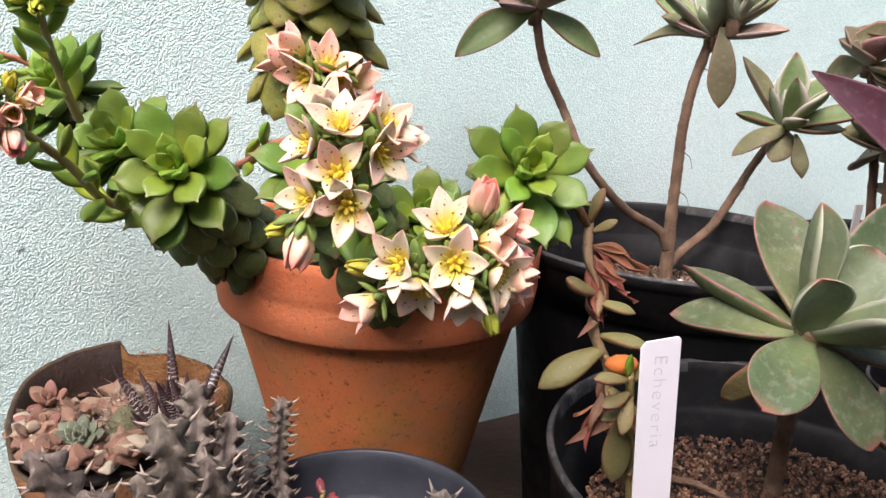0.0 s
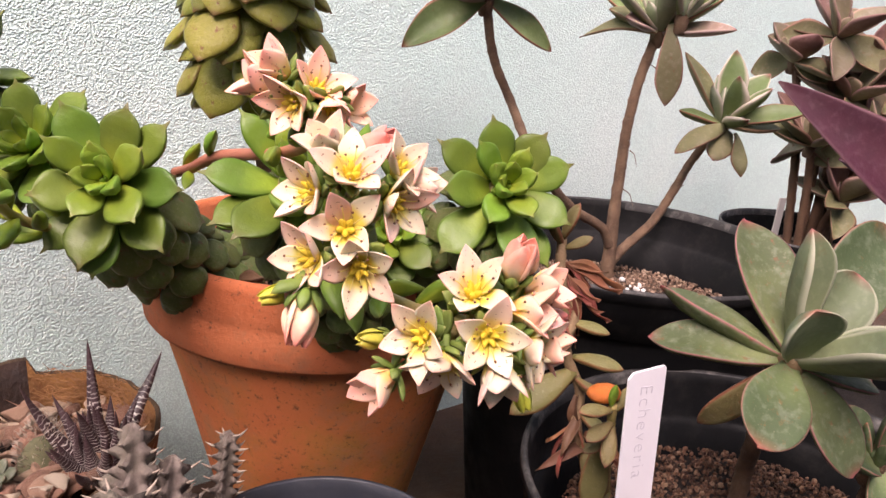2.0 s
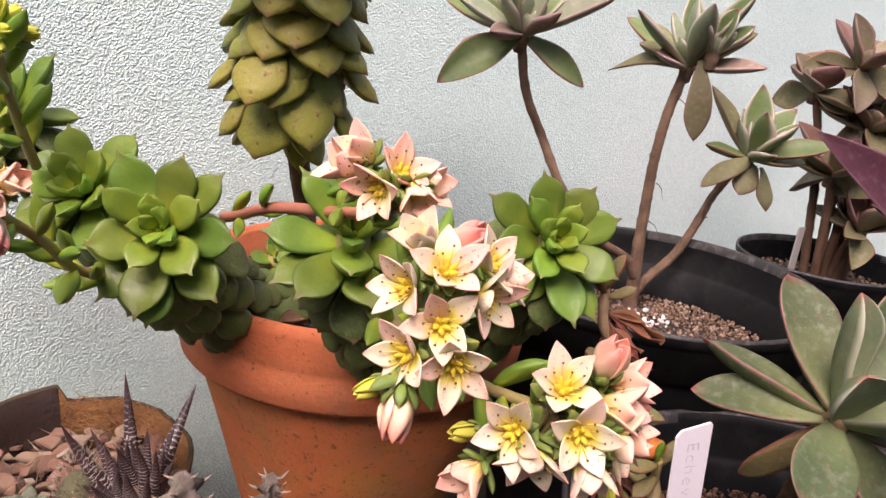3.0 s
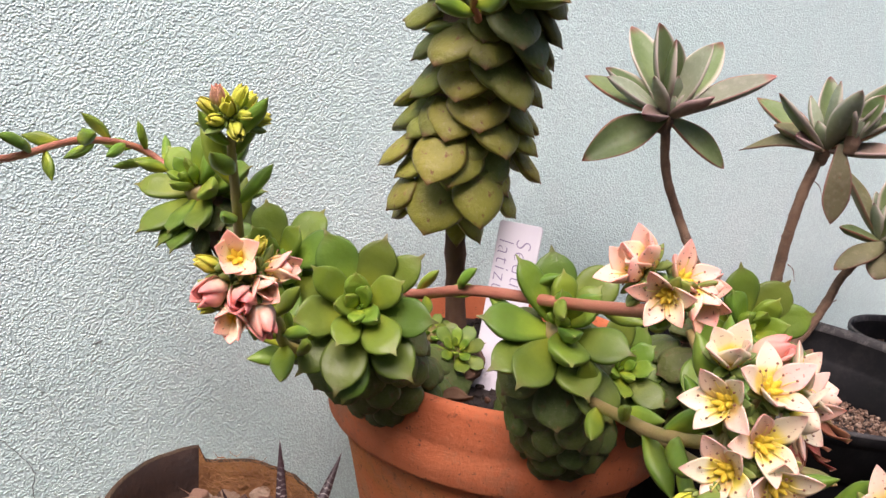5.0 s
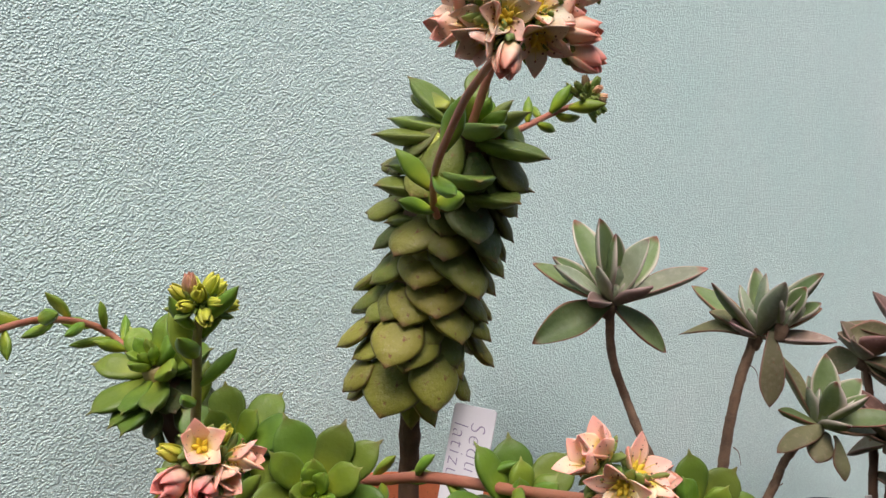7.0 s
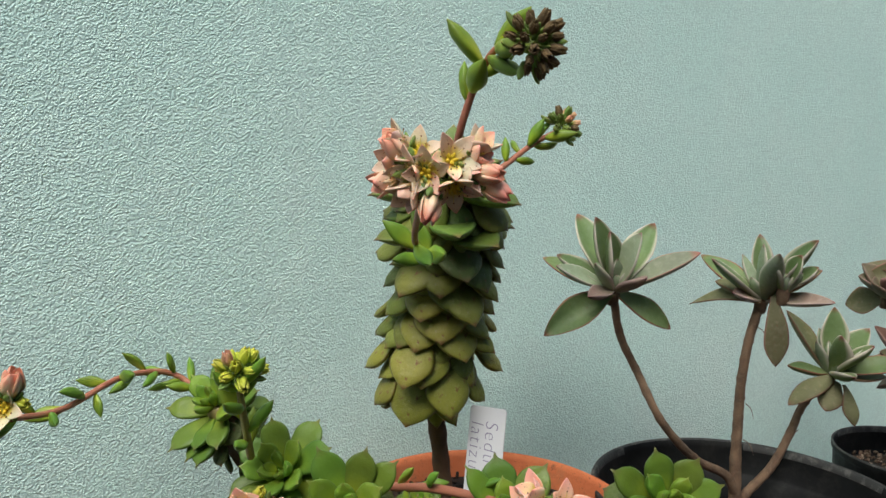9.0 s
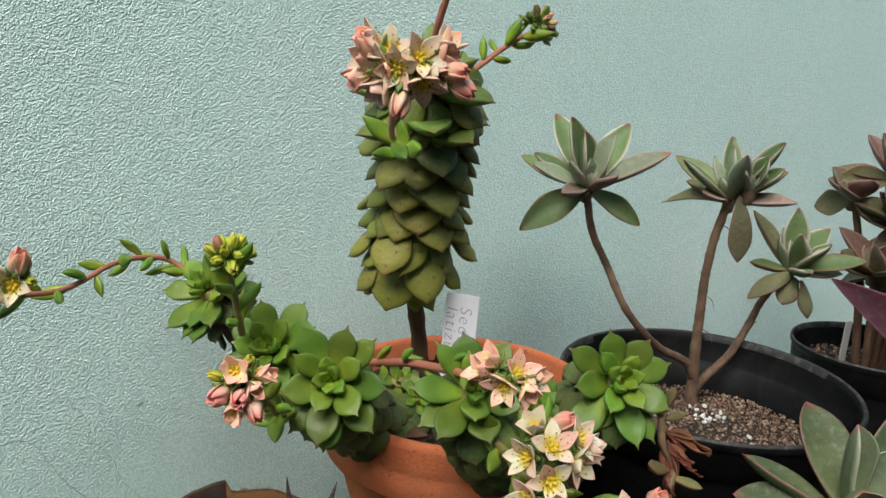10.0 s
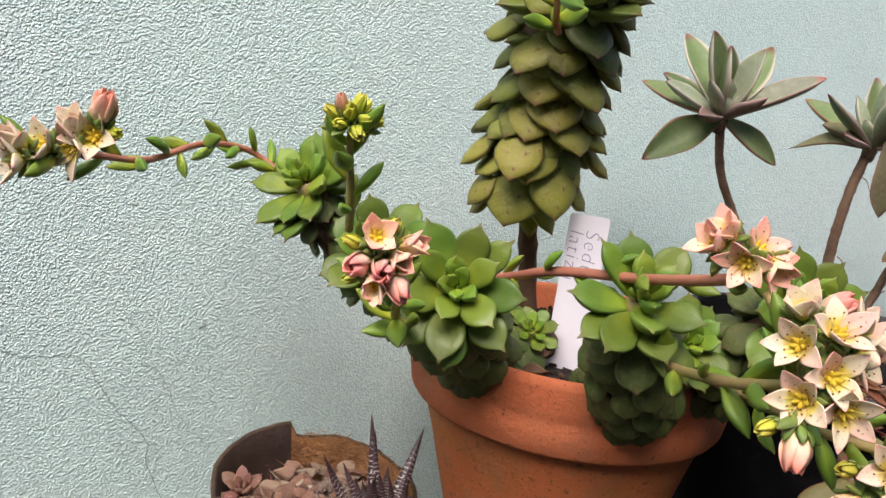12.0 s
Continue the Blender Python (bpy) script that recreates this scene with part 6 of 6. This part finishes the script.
# ---- plant labels ----
def plant_label(bottom, top, across, width, words, size, ink, label, corner):
    """A flat white plastic label stuck in the soil, with handwriting along it."""
    b, t = Vector(bottom), Vector(top)
    y = (t - b).normalized()
    x = Vector(across)
    x = (x - y * x.dot(y)).normalized()
    z = x.cross(y)
    m = Matrix.Translation(b) @ Matrix((x, y, z)).transposed().to_4x4()
    L, w = (t - b).length, width / 2
    bm = bmesh.new()
    out = [(-w, 0.006), (0, -0.004), (w, 0.006), (w, L - 0.0012), (w - 0.0012, L), (-w + corner, L), (-w, L - corner)]
    face = bm.faces.new([bm.verts.new((p, q, -0.0005)) for p, q in out])
    up = bmesh.ops.extrude_face_region(bm, geom=[face])
    bmesh.ops.translate(bm, verts=[q for q in up["geom"] if isinstance(q, bmesh.types.BMVert)], vec=(0, 0, 0.001))
    bmesh.ops.recalc_face_normals(bm, faces=bm.faces[:])
    bmesh.ops.bevel(bm, geom=bm.edges[:], offset=0.0002, segments=1, affect="EDGES")
    me = bpy.data.meshes.new("plant_label")
    bm.to_mesh(me)
    bm.free()
    me.materials.append(M_LABEL)
    ob = solid("plant_label", me, m, label, "label", "plant labels")
    for text, px, py in words:
        cu = bpy.data.curves.new("writing", "FONT")
        cu.body, cu.size, cu.extrude, cu.shear, cu.space_character, cu.offset = text, size, 0.00005, 0.12, 1.15, -0.00022
        tmp = bpy.data.objects.new("writing", cu)
        scene.collection.objects.link(tmp)
        me = bpy.data.meshes.new_from_object(tmp.evaluated_get(bpy.context.evaluated_depsgraph_get()))
        bpy.data.objects.remove(tmp)
        me.materials.clear()
        me.materials.append(ink)
        part("writing", me, ob, m @ pose(px, L + py, 0.00062, 0, 0, -90))
    return ob


plant_label((-0.0430, 0.3765, 0.126), (-0.0367, 0.3892, 0.2214), (0.0204, -0.0084, 0.0), 0.0218, [("Sedu", -0.0008, -0.0075), ("latizu", -0.0095, -0.0085)], 0.0112, M_INK, "white plastic plant label with purple-grey handwriting, stuck in the terracotta pot", 0.0012)
plant_label((0.0925, 0.2535, 0.060), (0.0868, 0.2535, 0.1510), (0.0165, 0.006, 0.0), 0.0178, [("Echeveria", -0.003, -0.0055)], 0.0088, M_PALEINK, "white plastic plant label with faded writing, stuck in the black pot", 0.0022)
solid("plant_label", Geo().add(*box_geo(-0.0045, 0.0045, -0.0008, 0.0008, 0, 0.075, 0.0004)).mesh("plant_label", M_STICK, False), pose(0.354, 0.598, 0.07, 0, 2, 25), "blank greyish-white plastic plant label in the far black pot", "label", "plant labels")


# ---- the bowl's plants ----
zebra = thing("zebra_haworthia", (-0.134, 0.352, 0.038), "dark haworthia with white-banded pointed leaves in the coconut shell", "succulent")
rg = random.Random(12)
fr = axis_frame((-0.134, 0.350, 0.040), (0.0, -0.15, 1))
for i, (tip, w) in enumerate([((-0.144, 0.375, 0.1005), 0.0110), ((-0.141, 0.370, 0.093), 0.008), ((-0.114, 0.392, 0.0865), 0.0125), ((-0.1735, 0.352, 0.083), 0.0115), ((-0.1565, 0.361, 0.078), 0.0095), ((-0.120, 0.37, 0.075), 0.008)]):
    d = Vector(tip) - Vector((-0.134, 0.350, 0.036))
    part("leaf", leaf_mesh("leaf", M_ZEBRA, L=d.length * 1.04, W=w, T=0.0045, peak=0.12, base=0.85, point=1.0, cup=0.1, bend=0.1 if i != 3 else 0.2, nl=22, m=9, seed=90 + i), zebra, along((-0.134, 0.350, 0.036), d - Vector((0, -0.6, 0.8)) * (0.1 if i != 3 else 0.05) * d.length, (0.0, -0.6, 0.8) if i != 3 else (0.5, -0.4, 0.8)))
for i in range(22):
    s = i / 21
    L = 0.050 - 0.014 * s
    me = leaf_mesh("leaf", M_ZEBRA, L=L * rg.uniform(0.75, 1.05), W=0.0105, T=0.0055, peak=0.16, base=0.85, point=1.0, cup=0.1, bend=rg.uniform(0.08, 0.3), nl=18, m=9, seed=i)
    part("leaf", me, zebra, fr @ pose(0, 0, 0, 0, 0, i * GOLD) @ pose(0, 0.002, 0, 80 - 46 * s + rg.uniform(-8, 8), rg.uniform(-10, 10), 0))


def tiny(name, c, axis, size, mat, n, label, seed, w=0.55):
    rg = random.Random(seed)
    ob = thing(name, c, label, "succulent")
    me = leaf_mesh("leaf", mat, L=0.013, W=0.013 * w, T=0.003, peak=0.6, base=0.4, point=1.7, cup=0.25, bend=0.12, nl=9, m=8)
    fr = axis_frame(c, axis)
    for i in range(n):
        s = i / (n - 1)
        part("leaf", me, ob, fr @ pose(0, 0, 0, 0, 0, i * GOLD) @ pose(0, 0.0012, 0, 80 - 62 * s + rg.uniform(-8, 8), 0, 0) @ Matrix.Scale(size * (0.55 + 0.5 * s), 4))


tiny("pink_graptopetalum", (-0.212, 0.372, 0.050), (-0.1, -0.45, 0.9), 1.05, M_PINKLEAF, 12, "tiny pinkish-brown succulent rosette among the pebbles", 1)
tiny("pink_graptopetalum", (-0.205, 0.347, 0.047), (0, -0.5, 0.9), 1.05, M_PINKLEAF, 12, "tiny pinkish-brown succulent rosette at the shell's edge", 2)
tiny("blue_rosette", (-0.176, 0.333, 0.049), (0, -0.45, 0.9), 1.12, M_BLUE, 26, "tiny bluish-green succulent rosette among the pebbles", 3, 0.5)
hair = Geo()
rg = random.Random(41)
for i in range(420):
    d = Vector((rg.gauss(0, 1), rg.gauss(0, 1), rg.gauss(0, 1) + 0.3)).normalized()
    o = Vector((d.x * 0.0105, d.y * 0.0143, d.z * 0.025))
    e = (d + Vector((rg.uniform(-0.6, 0.6), rg.uniform(-0.6, 0.6), rg.uniform(-0.2, 0.7)))).normalized()
    hair.add(*tube([o[:], (o + e * 0.0022)[:], (o + e * rg.uniform(0.003, 0.006))[:]], [0.00022, 0.00018, 0.00006], 3, 3))
cact = solid("small_cactus", Geo().add(stone_shape(2, 0.06, 3)[0] * np.array([0.011, 0.015, 0.026]), stone_shape(2, 0.06, 3)[1]).mesh("small_cactus", M_CACTUS), (-0.160, 0.352, 0.045), "small round hairy green cactus in the coconut shell", "cactus")
part("hair", hair.mesh("hair", M_THORN), cact, pose(-0.160, 0.352, 0.045), "pale bristly hair")


# ---- grey spiny stems in the dark grey pot ----
THORN = Geo().add(*tube([(0, -0.001, 0), (0, 0.002, 0), (0, 0.0042, 0.0005)], [0.0008, 0.0005, 0.0001], 4, 6)).mesh("thorn", M_THORN)


def spiny_stem(plant, pts, r, n=38, seed=0, mat=None):
    """A five-angled stem with rows of teeth that end in pale thorns."""
    rg = random.Random(seed)
    line = spline(pts, n)
    m = 20
    out = np.zeros((n, m, 3))
    teeth = []
    ref = Vector((0.8, 0.4, 0.1))
    grow = np.zeros((n, m))
    spots = [(i, j) for i in range(2, n) for j in range(0, m, 4) if (i + (j // 4) * 2) % 4 == 0]
    for i, j in spots:
        for di, dj, h in ((0, 0, 1.15), (-1, 0, 0.7), (1, 0, 0.3), (0, 1, 0.25), (0, -1, 0.25), (-1, 1, 0.15), (-1, -1, 0.15), (-2, 0, 0.15)):
            if 0 <= i + di < n:
                grow[i + di, (j + dj) % m] += h
    for i, q in enumerate(line):
        t = (line[min(i + 1, n - 1)] - line[max(i - 1, 0)]).normalized()
        u = t.cross(ref).normalized()
        v = t.cross(u)
        s = i / (n - 1)
        rr = r * (1 - 0.18 * s) * (1 if s < 0.94 else max(0.3, (1.02 - s) / 0.08))
        for j in range(m):
            a = 2 * math.pi * j / m
            d = u * math.cos(a) + v * math.sin(a)
            k = 0.56 + 0.26 * abs(math.cos(2.5 * a)) ** 2 + 0.10 * rg.random() + grow[i, j]
            if (i, j) in spots:
                teeth.append((q + d * rr * k, (d + t * 0.45).normalized()))
            out[i, j] = q + d * rr * k
    st = part("stem", Geo().add(*rings(out)).mesh("stem", mat or M_SPINY), plant)
    for q, d in teeth:
        part("thorn", THORN, st, along(q - d * 0.0006, d, (0, 0, 1), rg.uniform(0.6, 1.0)))


spiny = thing("spiny_stapeliad", (*C, 0.024), "clump of grey five-angled stems with pale thorns", "succulent")
for k, (pts, r) in enumerate([
    ([(-0.055, 0.245, 0.02), (-0.072, 0.215, 0.08), (-0.080, 0.196, 0.142)], 0.0095), ([(-0.062, 0.262, 0.02), (-0.090, 0.262, 0.07), (-0.096, 0.274, 0.116)], 0.0095), ([(-0.06, 0.29, 0.02), (-0.068, 0.303, 0.06), (-0.0665, 0.305, 0.094)], 0.0068),
    ([(-0.06, 0.235, 0.02), (-0.097, 0.215, 0.07), (-0.120, 0.196, 0.128)], 0.009), ([(-0.02, 0.235, 0.02), (0.0, 0.212, 0.07), (0.007, 0.203, 0.116)], 0.0075), ([(-0.06, 0.275, 0.02), (-0.085, 0.282, 0.055), (-0.098, 0.296, 0.085)], 0.009),
    ([(-0.06, 0.25, 0.02), (-0.085, 0.235, 0.06), (-0.092, 0.232, 0.10)], 0.0095), ([(-0.07, 0.24, 0.02), (-0.115, 0.24, 0.05), (-0.14, 0.226, 0.082)], 0.0085), ([(-0.045, 0.23, 0.02), (-0.06, 0.205, 0.06), (-0.062, 0.196, 0.098)], 0.0085),
]):
    spiny_stem(spiny, pts, r * 0.6, 52, k)
    if k not in (2, 4):
        for e, (dx, dy, dz) in enumerate(((0.013, 0.004, -0.016), (-0.011, 0.008, -0.026))):
            spiny_stem(spiny, [(x + dx * (0.3 + 0.35 * q), y + dy * (0.3 + 0.35 * q), z + dz * q / 2) for q, (x, y, z) in enumerate(pts)], r * 0.54, 48, 20 + 3 * k + e)
pot("clay_pot", (-0.262, 0.262), [(0.004, 0.0), (0.036, 0.0), (0.038, 0.003), (0.043, 0.036), (0.044, 0.039), (0.0425, 0.041), (0.040, 0.039), (0.038, 0.030), (0.03, 0.015), (0.004, 0.015)], M_SHELL, "small brown clay pot with a rough rim", 0.032, 0.037, M_SOIL, 0.01, 9)
clump = thing("small_cactus_clump", (-0.262, 0.262, 0.032), "short grey and green spiny stems in the small clay pot", "cactus")
M_GREENCACTUS = plain_material("fresh_green_cactus", (0.09, 0.15, 0.03), (0.20, 0.27, 0.06), 0.55, 90, 0.001, (0.32, 0.32, 0.16), 0.3)
for k, (pts, r, mt) in enumerate([
    ([(-0.262, 0.266, 0.03), (-0.256, 0.264, 0.07), (-0.2515, 0.262, 0.104)], 0.0052, None), ([(-0.272, 0.256, 0.03), (-0.272, 0.254, 0.06), (-0.270, 0.252, 0.085)], 0.0055, None),
    ([(-0.250, 0.262, 0.03), (-0.243, 0.262, 0.07), (-0.2395, 0.262, 0.0985)], 0.0058, M_GREENCACTUS), ([(-0.248, 0.268, 0.03), (-0.236, 0.266, 0.07), (-0.2312, 0.264, 0.1035)], 0.0055, M_GREENCACTUS), ([(-0.250, 0.25, 0.03), (-0.240, 0.246, 0.06), (-0.234, 0.243, 0.084)], 0.006, M_GREENCACTUS),
]):
    spiny_stem(clump, pts, r, 24, 60 + k, mt)
    if mt:
        rg = random.Random(k)
        g = Geo()
        for q in range(40):
            a = rg.uniform(0, 6.283)
            d = Vector((math.cos(a) * rg.random(), math.sin(a) * rg.random(), 0.6 + rg.random())).normalized()
            o = Vector(pts[2]) + Vector((rg.uniform(-1, 1), rg.uniform(-1, 1), -0.3)) * 0.0032
            g.add(*tube([o[:], (o + d * 0.002)[:], (o + d * rg.uniform(0.003, 0.0045))[:]], [0.0003, 0.00025, 0.0001], 4, 4))
        part("wool_tuft", g.mesh("wool_tuft", M_FILAMENT), clump, None, "pale woolly tuft")
tiny("green_offset", (-0.246, 0.250, 0.086), (0.1, -0.4, 1), 0.8, M_YOUNG, 9, "small yellow-green succulent sprout in the small clay pot", 33)
jelly = thing("red_jelly_bean_sedum", (-0.045, 0.298, 0.026), "few small red bean-shaped succulent leaves beside the spiny stems", "succulent")
M_REDBEAN = leaf_material("red_bean_leaf", (0.19, 0.055, 0.05), (0.23, 0.05, 0.05), (0.2, 0.04, 0.04), rough=0.4, dust=0.15)
bean = leaf_mesh("leaf", M_REDBEAN, L=0.009, W=0.0048, T=0.004, peak=0.6, base=0.5, point=2.4, cup=0, nl=8, m=8)
stem(jelly, [(-0.045, 0.298, 0.018), (-0.048, 0.300, 0.038), (-0.047, 0.302, 0.048)], [0.0015, 0.0014, 0.001], M_GREENSTEM, 71)
for i in range(9):
    a = i * GOLD
    part("leaf", bean, jelly, pose(-0.047, 0.300, 0.029 + 0.0022 * i, 0, 0, a) @ pose(0, 0.001, 0, 25, 0, 0))
